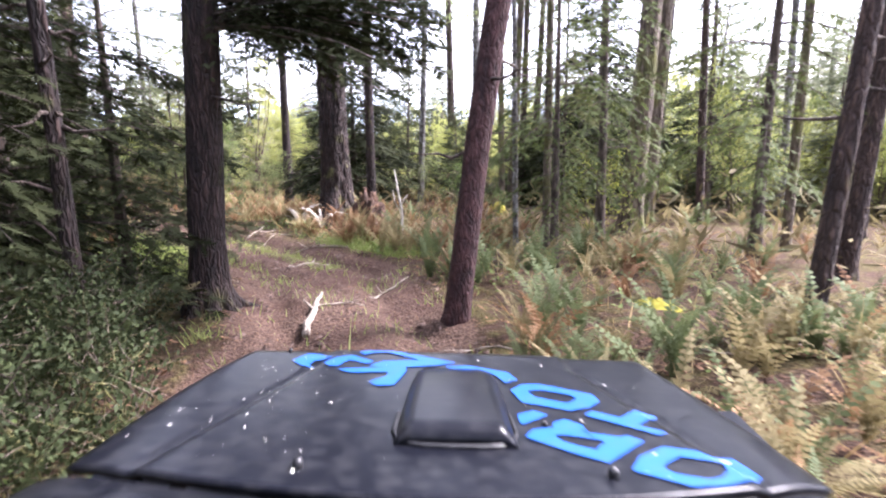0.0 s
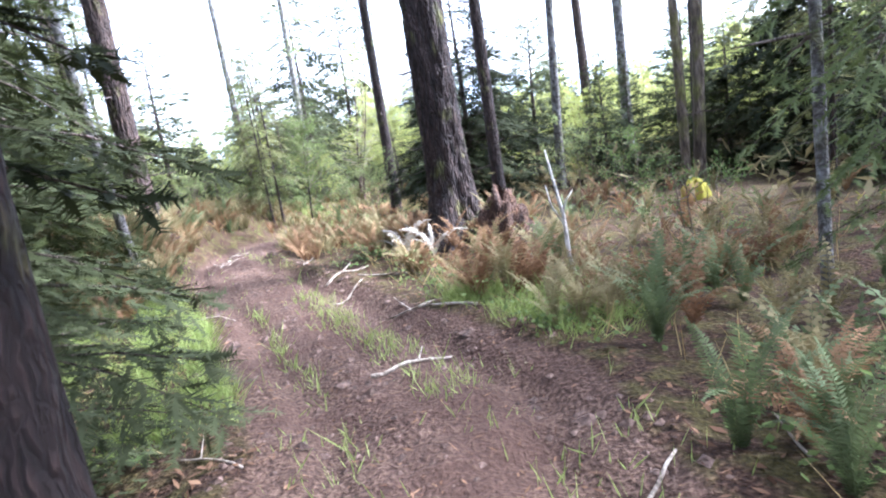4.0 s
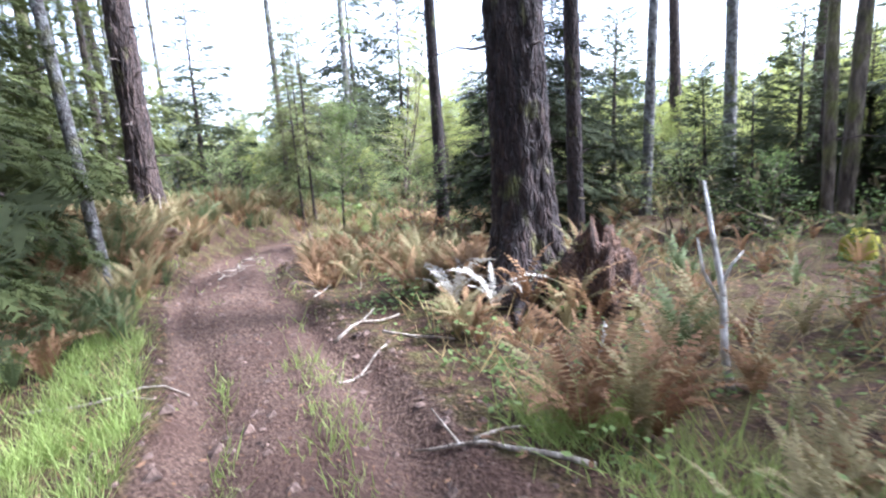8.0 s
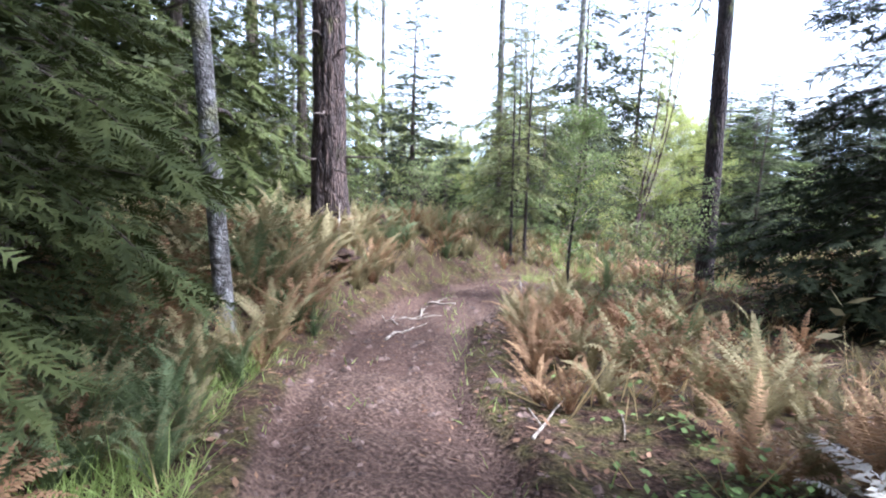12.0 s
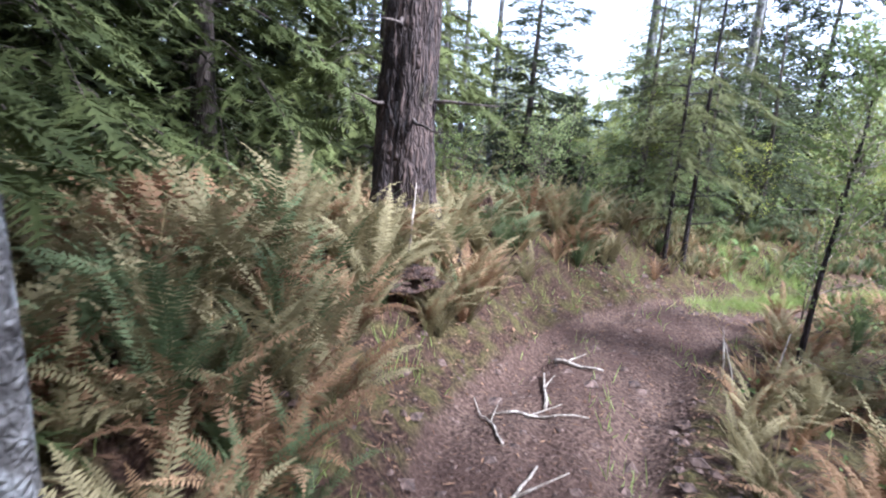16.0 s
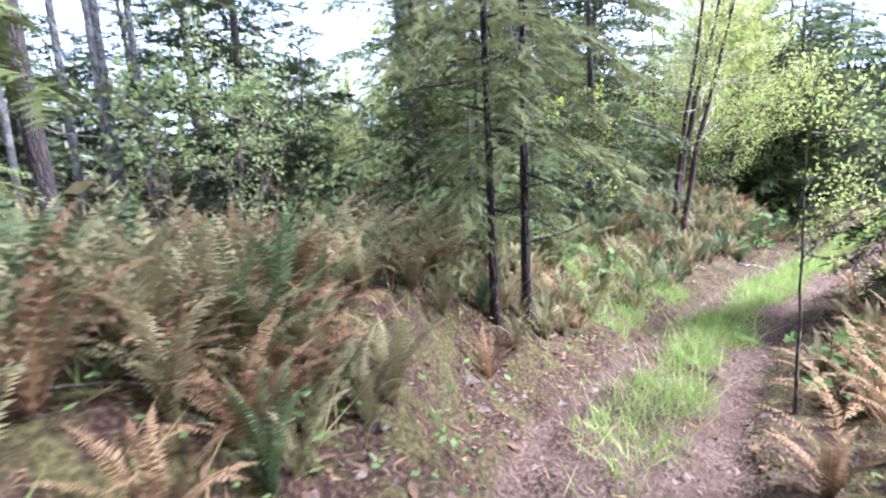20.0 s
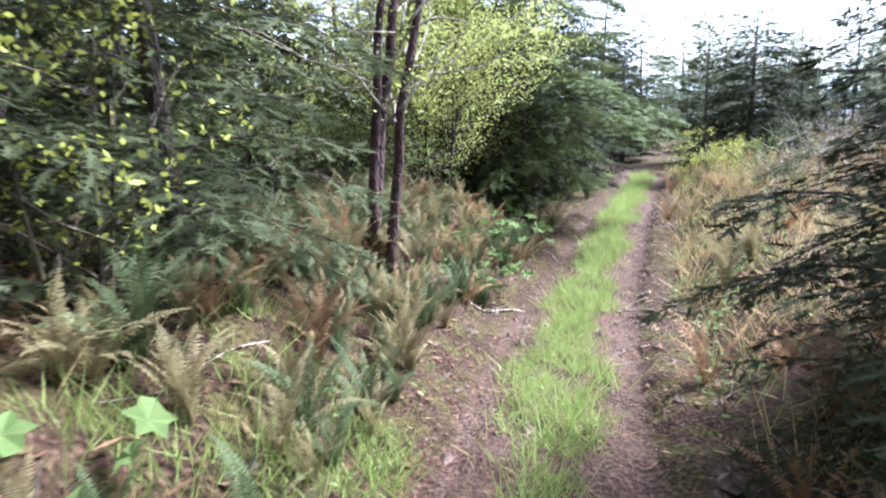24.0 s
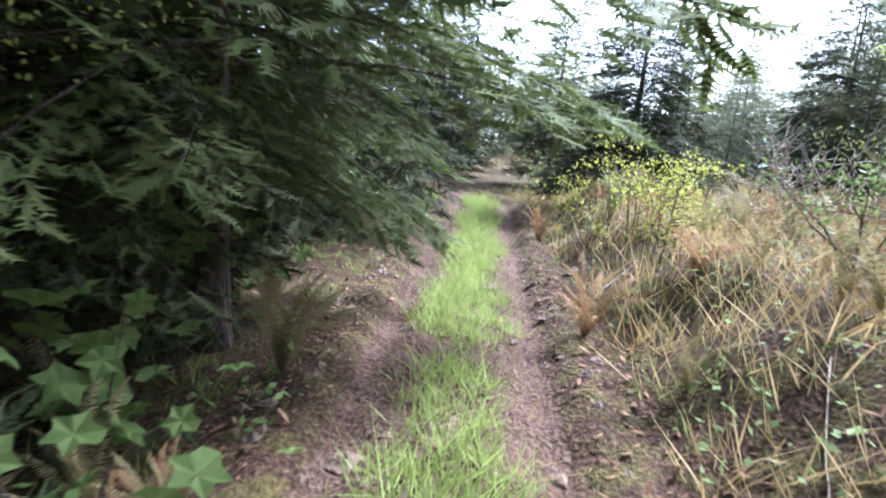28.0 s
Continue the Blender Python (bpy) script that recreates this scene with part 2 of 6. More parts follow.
# paler copy of the fir needles: distance haze is put into the colour
HAZY_FIR = leaf("haze_paled_fir_needles", (0.1, 0.115, 0.075), (0.18, 0.195, 0.125), (0.275, 0.29, 0.185), 0.3, 0.8, 0.3, 0.05, 0.7)
ALDER = leaf("spring_leaves", (0.11, 0.15, 0.045), (0.21, 0.26, 0.09), (0.36, 0.41, 0.17), 0.5, 0.6, 0.5)
YELLOW = leaf("yellow_green_leaves", (0.17, 0.19, 0.02), (0.3, 0.32, 0.05), (0.46, 0.47, 0.11), 0.45, 0.5, 0.5)
BROAD = leaf("broad_green_leaves", (0.04, 0.065, 0.018), (0.09, 0.135, 0.04), (0.18, 0.235, 0.08), 0.35, 0.6, 0.6, 0.1)
SPRING = leaf("opening_leaves", (0.19, 0.22, 0.05), (0.31, 0.34, 0.09), (0.46, 0.48, 0.17), 0.5, 0.6, 0.5)
FERN_GREEN = leaf("green_fern", (0.02, 0.035, 0.012), (0.06, 0.085, 0.032), (0.14, 0.17, 0.075), 0.3, 0.7, 0.2)
FERN_OLIVE = leaf("olive_fern", (0.032, 0.026, 0.01), (0.135, 0.112, 0.048), (0.36, 0.3, 0.155), 0.35, 0.75, 0.25)
FERN_BROWN = leaf("dry_brown_fern", (0.03, 0.013, 0.007), (0.14, 0.07, 0.034), (0.42, 0.27, 0.14), 0.3, 0.8, 0.25)
GRASS = leaf("grass", (0.10, 0.145, 0.028), (0.22, 0.29, 0.07), (0.39, 0.46, 0.16), 0.4, 0.6, 0.5, 0.15, 1.8)
STRAW = leaf("dry_stalks", (0.2, 0.13, 0.045), (0.4, 0.285, 0.12), (0.58, 0.46, 0.25), 0.3, 0.8, 0.6)
BLEACHED = leaf("bleached_fern", (0.32, 0.29, 0.23), (0.48, 0.44, 0.37), (0.62, 0.58, 0.5), 0.2, 0.85, 0.4)
LITTER = leaf("leaf_litter", (0.03, 0.014, 0.008), (0.1, 0.05, 0.027), (0.26, 0.155, 0.09), 0.05, 0.85, 0.9)


def ground_material():
    m, n, l, b = material("forest_ground", 0.95)
    a = n.new("ShaderNodeAttribute")
    a.attribute_name = "dirt"
    g = n.new("ShaderNodeAttribute")
    g.attribute_name = "grassy"
    fine, mid, broad = grain(n, l, 34, 9), grain(n, l, 5, 7), grain(n, l, 1.1, 5)
    floor = ramp(n, l, fine, [(0.3, (0.015, 0.008, 0.006)), (0.5, (0.042, 0.023, 0.015)), (0.66, (0.1, 0.06, 0.038)), (0.8, (0.22, 0.145, 0.092))])
    floor = blend(n, l, ramp(n, l, mid, [(0.42, (0, 0, 0)), (0.62, (1, 1, 1))]), floor, ramp(n, l, fine, [(0.3, (0.025, 0.022, 0.008)), (0.7, (0.11, 0.088, 0.032))]))
    dirt = ramp(n, l, fine, [(0.3, (0.018, 0.01, 0.007)), (0.5, (0.085, 0.052, 0.037)), (0.7, (0.215, 0.146, 0.108))])
    dirt = blend(n, l, ramp(n, l, mid, [(0.35, (0, 0, 0)), (0.65, (1, 1, 1))]), dirt, ramp(n, l, fine, [(0.3, (0.036, 0.021, 0.015)), (0.7, (0.14, 0.089, 0.064))]))
    dirt = blend(n, l, ramp(n, l, broad, [(0.4, (0, 0, 0)), (0.62, (1, 1, 1))]), dirt, blend(n, l, 0.6, dirt, (0.06, 0.033, 0.024)))
    lawn = ramp(n, l, fine, [(0.3, (0.05, 0.06, 0.015)), (0.7, (0.17, 0.19, 0.055))])
    edge = n.new("ShaderNodeMath")
    edge.operation = "MULTIPLY_ADD"
    l.new(mid, edge.inputs[0])
    edge.inputs[1].default_value = 0.7
    l.new(a.outputs["Fac"], edge.inputs[2])
    mask = ramp(n, l, edge.outputs[0], [(0.74, (0, 0, 0)), (0.92, (1, 1, 1))])
    colour = blend(n, l, mask, floor, dirt)
    edge2 = n.new("ShaderNodeMath")
    edge2.operation = "MULTIPLY_ADD"
    l.new(mid, edge2.inputs[0])
    edge2.inputs[1].default_value = 1.1
    l.new(g.outputs["Fac"], edge2.inputs[2])
    colour = blend(n, l, ramp(n, l, edge2.outputs[0], [(1.0, (0, 0, 0)), (1.35, (1, 1, 1))]), colour, lawn)
    l.new(colour, b.inputs["Base Color"])
    b.inputs["Specular IOR Level"].default_value = 0.15
    h = n.new("ShaderNodeMath")
    h.operation = "ADD"
    l.new(fine, h.inputs[0])
    l.new(mid, h.inputs[1])
    lump = grain(n, l, 11, 6)
    h2 = n.new("ShaderNodeMath")
    h2.operation = "MULTIPLY_ADD"
    l.new(lump, h2.inputs[0])
    h2.inputs[1].default_value = 0.7
    l.new(h.outputs[0], h2.inputs[2])
    bump(n, l, b, h2.outputs[0], 0.9, 0.05)
    return m


GROUND = ground_material()
GROUND_CLOD = bark("clod_earth", (0.03, 0.017, 0.012), (0.09, 0.054, 0.04), (0.19, 0.125, 0.094), stretch=1.0, depth=0.1)

# ---- plants: shapes that the things below are made of ----
def bough(long, r, droop=0.5, pairs=12, per=4, size=0.11, spread=0.46, rise=0.1, wide=0.24, teeth=0):
    """A conifer bough along +x: sprays of needles, and the wood of its axis. teeth: needle tufts to each side of a spray."""
    s = np.clip(np.linspace(0.1, 0.98, pairs) + r.normal(0, 0.02, pairs), 0.05, 1)

    def axis(t):
        return np.stack([long * t, 0 * t, long * (rise * t - droop * t**2)], -1)

    out = Pile()

    def spray(base, d, flat, reach):
        """Sprays from base along d, lying in the plane of d and flat."""
        if not teeth:
            out.add(*kites(base, d, flat, reach, reach * wide))
            return
        out.add(*kites(base, d, flat, reach, 0.012 + 0.05 * reach))
        for k in range(teeth):
            t0 = (k + 0.15) / teeth
            for sg in (-1, 1):
                p = base + d * (reach * t0)[:, None]
                w = unit(flat * sg * r.uniform(0.7, 1.1, (len(base), 1)) + d * 0.75 + r.normal(0, 0.16, d.shape))
                tip = p + w * (reach * (0.46 - 0.24 * t0) * r.uniform(0.6, 1.3, len(base)))[:, None]
                q = p + d * (reach * (0.95 if teeth < 6 else 0.7) / teeth)[:, None]
                v = np.stack([p, q, tip], 1).reshape(-1, 3)
                f = np.full((len(base), 4), -1)
                f[:, :3] = np.arange(len(v)).reshape(-1, 3)
                out.add(v, f)

    for side in (-1, 1):
        root = axis(s)
        reach = long * spread * (1 - s) ** 0.7 * r.uniform(0.6, 1.15, pairs) + size * 0.7
        lean = np.radians(r.uniform(38, 62, pairs))
        way = unit(np.stack([np.cos(lean), side * np.sin(lean), -0.2 - 0.5 * droop * s + r.normal(0, 0.12, pairs)], -1))
        k = np.linspace(0.05, 0.85, per)
        base = root[:, None] + way[:, None] * (reach[:, None] * k[None])[..., None]
        base[..., 2] -= 0.25 * reach[:, None] * k[None] ** 2
        base = base.reshape(-1, 3)
        w = np.repeat(way, per, 0)
        turn = np.tile(np.where(np.arange(per) % 2, 1.0, -1.0), pairs) * r.uniform(0.15, 0.8, len(base))
        flat = unit(np.cross(w, [0, 0, 1.0]) + r.normal(0, 0.2, (len(base), 3)))
        d = unit(w + flat * turn[:, None] + r.normal(0, 0.1, (len(base), 3)) + np.array([0, 0, -0.3 * droop]))
        spray(base, d, unit(np.cross(np.cross(d, flat) + r.normal(0, 0.25, d.shape), d)), size * r.uniform(0.8, 1.5, len(base)))
    spray(axis(np.array([0.9])), np.array([[1, 0, -droop]]), np.array([[0, 1.0, 0]]), np.array([size * 1.8]))
    t = np.linspace(0, 1, 5)
    wood = tube(axis(t), np.linspace(0.009, 0.002, 5), 4, False)
    return np.concatenate(out.v), np.concatenate(out.f), wood


def turned(v, az, tilt, at):
    """Local +x to the azimuth az, tipped up by tilt, moved to at."""
    c, s, ct, st = math.cos(az), math.sin(az), math.cos(tilt), math.sin(tilt)
    m = np.array([[c, -s, 0], [s, c, 0], [0, 0, 1]]) @ np.array([[ct, 0, -st], [0, 1, 0], [st, 0, ct]])
    return v @ m.T + np.asarray(at)


def conifer_parts(seed, tall, radius, low, needles, wood, boughs, trunk_r, droop=0.5, pairs=10, per=4, size=0.11, tilt=(5, 30), lean=0.0, gaps=0.15, full=0.75, stubs=0, wide=0.24, wood_too=True, teeth=0):
    """Meshes of trunk, limbs and crown of one conifer, standing at the origin."""
    r = np.random.default_rng(seed)
    z = np.linspace(-0.3, tall, 14)
    bend = r.normal(0, 0.02 * tall ** 0.5, 2)
    line = np.stack([bend[0] * (z / tall) ** 2 * 3 + lean * z, bend[1] * (z / tall) ** 2 * 3, z], -1)
    rad = trunk_r * np.clip(1 - z / tall, 0.03, 1) ** 1.1 * (1 + 0.5 * np.exp(-np.maximum(z, 0) / 0.25))
    trunk = Pile()
    trunk.add(*tube(line, rad, 12))
    kinds = [bough(1.0, r, droop * r.uniform(0.7, 1.3), pairs, per, size / max(radius * 0.8, 0.5), 0.5, r.uniform(0, 0.2), wide, teeth) for _ in range(5)]
    crown, limbs = Pile(), Pile()
    for b in range(boughs):
        u = (b + r.uniform(0, 1)) / boughs
        h = low + (tall - low) * (1 - (1 - u) ** full if full < 1 else u)
        if r.uniform() < gaps:
            continue
        k = (h - low) / (tall - low)
        long = radius * (min(1.0, 0.55 + 2.2 * k) * (1 - k) ** 0.85 + 0.1) * r.uniform(0.65, 1.2)
        at = [np.interp(h, z, line[:, 0]), np.interp(h, z, line[:, 1]), h]
        v, f, w = kinds[r.integers(5)]
        az, tp = b * 2.399 + r.normal(0, 0.4), np.radians(r.uniform(*tilt)) + 0.5 * k
        crown.add(turned(v * [long, long, long], az, tp, at), f)
        if wood_too:
            limbs.add(turned(w[0] * [long, max(0.4, long * 0.7), max(0.4, long)], az, tp, at), w[1])
    for _ in range(stubs):
        h, az, long = r.uniform(0.8, max(low, 1.5) + 2), r.uniform(0, 6.28), r.uniform(0.15, 0.9)
        at = [np.interp(h, z, line[:, 0]), np.interp(h, z, line[:, 1]), h]
        p = np.stack([np.linspace(0, long, 4), r.normal(0, 0.02, 4), np.array([0, 0.01, 0.03, r.uniform(-0.12, 0.1)])], -1)
        limbs.add(turned(tube(p, [0.016, 0.012, 0.008, 0.004], 4, False)[0], az, r.uniform(-0.3, 0.3), at), tube(p, [0.016, 0.012, 0.008, 0.004], 4, False)[1])
    out = [("trunk", trunk.mesh("trunk", wood, True))]
    if limbs.n:
        out.append(("branchwork", limbs.mesh("branchwork", wood)))
    if crown.n:
        out.append(("crown", crown.mesh("crown", needles)))
    return out


def plant_tree(parts, at, label, category="conifer", group="", turn=0.0, size=1.0, name="conifer_tree"):
    t = thing(name, label, category, at, group, turn, size)
    for n, me in parts:
        child(n, me, t)
    return t


def big_trunk(name, at, radius, tall, wood, label, seed, lean=(0, 0), flare=0.55, furrow=0.05, sides=56, step=0.09, bow=0.0, stubs=10, taper=0.5, crown=None):
    """A standing trunk with furrowed bark, root flare and broken branch stubs; the crown above is optional."""
    r = np.random.default_rng(seed)
    t = thing(name, label, "tree", at)
    z = np.concatenate([np.arange(-0.35, min(tall, 7.5), step), np.arange(7.5, tall, 0.6)])
    ang = np.linspace(0, 2 * np.pi, sides, endpoint=False)
    zz, aa = np.meshgrid(z, ang, indexing="ij")
    up = np.maximum(zz, 0)
    rad = radius * (1 - taper * up / tall)
    root = flare * np.exp(-up / (radius * 1.3)) * (1 + 0.45 * np.cos(5 * aa + seed) + 0.25 * np.cos(3 * aa + 2.0 * seed))
    rough = np.zeros_like(zz)
    for i in range(zz.shape[0]):
        for j in range(sides):
            c, s = math.cos(ang[j]) * radius, math.sin(ang[j]) * radius
            ridge = noise.noise(Vector((c * 16, s * 16, zz[i, j] * 3.2 + seed)))
            plate = noise.noise(Vector((c * 5, s * 5, zz[i, j] * 1.1 - seed)))
            rough[i, j] = abs(ridge) * -1.5 + 0.45 + plate * 0.6
    rad = rad * (1 + root) + furrow * rough
    cx = lean[0] * up + bow * np.sin(np.clip(up / 6, 0, 1) * np.pi)
    cy = lean[1] * up
    v = np.stack([cx + rad * np.cos(aa), cy + rad * np.sin(aa), zz], -1).reshape(-1, 3)
    i, j = np.meshgrid(np.arange(len(z) - 1), np.arange(sides), indexing="ij")
    k = (j + 1) % sides
    f = np.stack([i * sides + j, i * sides + k, (i + 1) * sides + k, (i + 1) * sides + j], -1).reshape(-1, 4)
    me = mesh_of("trunk", v, f, True)
    me.materials.append(wood)
    child("trunk", me, t)
    for _ in range(stubs):
        h, az, long = r.uniform(0.9, min(tall, 7.0)), r.uniform(0, 6.28), r.uniform(0.12, 0.8)
        p = np.stack([np.linspace(0, long, 5), np.cumsum(r.normal(0, 0.03, 5)), np.cumsum(r.normal(-0.005, 0.03, 5))], -1)
        tv, tf = tube(p, np.linspace(0.02, 0.005, 5), 5)
        away = radius * (1 - taper * h / tall) - 0.02
        tv = turned(tv + [away, 0, 0], az, 0.0, [lean[0] * h + bow * math.sin(min(h / 6, 1) * math.pi), lean[1] * h, h])
        sm = mesh_of("branch_stub", tv, tf, True)
        sm.materials.append(TWIG_BARK)
        child("branch_stub", sm, t)
    if crown:
        low, reach, count, needles, turn0, turn1 = crown if len(crown) > 4 else (*crown, 0.0, 0.0)
        pile, limbs = Pile(), Pile()
        fine = turn1 > turn0
        kinds = [bough(1.0, r, (0.42 if fine else 0.5) * r.uniform(0.7, 1.3), *((17, 5, 0.05) if fine else (11, 3, 0.1)), 0.46, 0.1, 0.24, 8 if fine else (6 if count > 30 else 0)) for _ in range(4)]
        for b in range(count):
            u = (b + r.uniform()) / count
            u = u**2.2 if fine else u
            h = low + (tall - low) * u
            long = reach * (1 - u) ** 0.7 * r.uniform(0.6, 1.2) + 0.3
            bv, bf, wv = kinds[r.integers(4)]
            az, tip = turn0 + (turn1 - turn0) * r.uniform() if fine else b * 2.4 + r.normal(0, 0.4), r.uniform(-0.1, 0.3) if fine else r.uniform(-0.25, 0.25)
            pile.add(turned(bv * long, az, tip, [lean[0] * h, lean[1] * h, h]), bf)
            limbs.add(turned(wv[0] * long, az, tip, [lean[0] * h, lean[1] * h, h]), wv[1])
        child("crown", pile.mesh("crown", needles), t)
        child("branchwork", limbs.mesh("branchwork", TWIG_BARK), t)
    return t


def roots(tree, radius, long, wood, seed, spread):
    """Roots that run out from a trunk's foot and sink into the ground, one part each."""
    r = np.random.default_rng(seed)
    for az in spread:
        n = 9
        t = np.linspace(0, 1, n)
        x = radius * 0.6 + long * r.uniform(0.75, 1.2) * t
        y = np.cumsum(r.normal(0, 0.05, n)) * long * 0.5
        z = 0.55 * radius * np.exp(-t * 4.5) * 2.2 - 0.1 * t
        v, f = tube(np.stack([x, y, z], -1), radius * (0.42 * (1 - t) ** 1.4 + 0.07), 9)
        me = mesh_of("root", turned(v, az, 0, (0, 0, 0.02)), f, True)
        me.materials.append(wood)
        child("root", me, tree)


def fern_mesh(name, seed, fronds, long, material, pinnae=20, flat=0.35, messy=0.0):
    """A sword fern: a tuft of arching fronds, each with two rows of leaflets."""
    r = np.random.default_rng(seed)
    out = Pile()
    for q in range(fronds):
        az, size = q * 2.4 + r.normal(0, 0.35), long * r.uniform(0.6, 1.15)
        rise, bend = r.uniform(1.1, 1.55) * (1 - flat) + 0.3, r.uniform(0.6, 1.7)
        t = np.linspace(0, 1, pinnae + 2)
        slope = rise - bend * t**1.5 - messy * r.uniform(0, 0.6) * t
        x = np.cumsum(np.cos(slope)) * size / len(t)
        z = np.cumsum(np.sin(slope)) * size / len(t)
        y = np.cumsum(r.normal(0, 0.25 + messy) * t**2) * size / len(t) * 0.5
        p = np.stack([x, y, z], -1)
        d = unit(np.gradient(p, axis=0))
        side = unit(np.cross(d, [0, 0, 1.0]) + 1e-6)
        up = np.cross(side, d)
        roll = r.normal(0, 0.35)
        side = side * math.cos(roll) + up * math.sin(roll)
        wide = size * 0.078 * np.sin(np.clip(t * 0.94 + 0.1, 0, 1) * np.pi) ** 0.6 + 0.008
        for sg in (-1, 1):
            way = unit(side * sg + d * 0.35 - up * (0.12 + 0.25 * messy) + r.normal(0, 0.1 + 0.15 * messy, p.shape))
            v, f = kites(p[1:], way[1:], d[1:], wide[1:] * r.uniform(0.8, 1.1, len(p) - 1), size / pinnae * 0.72, 0.3)
            out.add(turned(v, az, 0, [0, 0, 0.0]), f)
        v, f = kites(p[:-1], d[:-1], side[:-1], size / len(t) * 1.1, 0.009)
        out.add(turned(v, az, 0, [0, 0, 0.002]), f)
    return out.mesh(name, material)


def broadleaf_parts(seed, tall, stems, spread, leaves, wood, stem_r, leaf_size=0.05, twigs=40, start=0.35, lean=0.12, pale=None, low=0.12, at0=None, lines=()):
    """A many-stemmed young broadleaf tree: stems, twigs and small spring leaves."""
    r = np.random.default_rng(seed)
    out, ends = [], []
    for q in range(stems if not lines else 0):
        az, ln = q * 2.4 + r.normal(0, 0.5), lean * r.uniform(0.3, 1.3)
        h = tall * r.uniform(0.75, 1.0)
        t = np.linspace(0, 1, 12)
        p = np.stack([0.04 * stems * math.cos(az) + ln * h * t * math.cos(az) + np.cumsum(r.normal(0, 0.012, 12)) * h * 0.3, 0.04 * stems * math.sin(az) + ln * h * t * math.sin(az) + np.cumsum(r.normal(0, 0.012, 12)) * h * 0.3, -0.15 + h * t], -1)
        pile = Pile()
        pile.add(*tube(p, stem_r * (1 - 0.9 * t) * r.uniform(0.7, 1.1), 8))
        out.append(("stem", pile.mesh("stem", wood, True)))
        ends.append((p, h))
    for line in lines:
        line = np.array(line, float)
        t = np.linspace(0, 1, 12)
        p = np.stack([np.interp(t, np.linspace(0, 1, len(line)), line[:, a]) for a in range(3)], -1)
        p[1:-1] = (p[:-2] + 2 * p[1:-1] + p[2:]) / 4
        p[:, :2] += r.normal(0, 0.012, (12, 2))
        pile = Pile()
        pile.add(*tube(p, stem_r * (1 - 0.75 * t) * r.uniform(0.85, 1.1), 9))
        out.append(("stem", pile.mesh("stem", wood, True)))
        ends.append((p, p[-1, 2]))
    limbs, crown = Pile(), Pile()
    for _ in range(twigs):
        p, h = ends[r.integers(len(ends))]
        u = r.uniform(start, 1.0)
        at = np.array([np.interp(u, np.linspace(0, 1, 12), p[:, a]) for a in range(3)])
        long, az, tp = spread * (1.15 - u) * r.uniform(0.5, 1.2) + 0.25, r.uniform(0, 6.28), np.radians(r.uniform(-5, 55))
        m = 7
        if at0 is not None:
            reach = [(at0[0] + at[0] + f * long * math.cos(az), at0[1] + at[1] + f * long * math.sin(az)) for f in (0.6, 1.0)]
            if at0[2] + at[2] < ground_at(*reach[1]) + 2.15 and min(beside(*zip(*reach))[2]) < 0.95:
                continue
        q = np.stack([np.linspace(0, long, m), np.cumsum(r.normal(0, 0.04, m)) * long, np.cumsum(r.normal(0.01, 0.035, m)) * long], -1)
        q = turned(q, az, tp, at)
        limbs.add(*tube(q, np.linspace(0.006 + 0.003 * long, 0.002, m), 4, False))
        n = int(leaves / twigs)
        k = r.uniform(low, 1.05, n)
        base = np.stack([np.interp(k, np.linspace(0, 1, m), q[:, a]) for a in range(3)], -1) + r.normal(0, 0.025 + 0.035 * long, (n, 3))
        d, s = unit(r.normal(0, 1, (n, 3)) + [0, 0, 0.1]), unit(r.normal(0, 1, (n, 3)))
        crown.add(*kites(base, d, unit(np.cross(d, s)), leaf_size * r.uniform(0.5, 1.4, n), leaf_size * r.uniform(0.35, 0.7, n)))
    out.append(("branchwork", limbs.mesh("branchwork", pale or wood)))
    return out, crown


def stick(name, label, points, radii, wood, category="stick", sides=7, forks=()):
    t = thing(name, label, category)
    v, f = tube(points, radii, sides)
    me = mesh_of("stem", v, f, True)
    me.materials.append(wood)
    child("stem", me, t)
    for pts, rr in forks:
        v, f = tube(pts, rr, 5)
        me = mesh_of("fork", v, f, True)
        me.materials.append(wood)
        child("fork", me, t)
    return t


def frond_mesh(seed, long, material, pinnae=16, flat=0.25, messy=0.0):
    """One arching fern frond, along +x from its root."""
    me = fern_mesh("frond", seed, 1, long, material, pinnae, flat, messy)
    return me

# ---- ground: one sheet, with the trail pressed into it ----
TRAIL = np.array([(p[1][0], p[1][1], p[1][2] - 1.65) for p in PATH])
for _ in range(2):
    TRAIL[1:-1, 2] = (TRAIL[:-2, 2] + 2 * TRAIL[1:-1, 2] + TRAIL[2:, 2]) / 4
TRAIL = np.concatenate([[(0.5, -40, 0.2), (0.4, -12, 0.1), (0.2, -4, 0.03)], TRAIL, TRAIL_AHEAD])
seg = np.r_[0, np.cumsum(np.linalg.norm(np.diff(TRAIL[:, :2], axis=0), axis=1))]
ROAD_S = np.concatenate([np.arange(0, seg[3] - 3, 2.0), np.arange(seg[3] - 3, seg[-4], 0.25), np.arange(seg[-4], seg[-1], 1.0)])
ROAD = np.stack([np.interp(ROAD_S, seg, TRAIL[:, a]) for a in range(3)], -1)
ROAD_T = unit(np.gradient(ROAD[:, :2], axis=0))


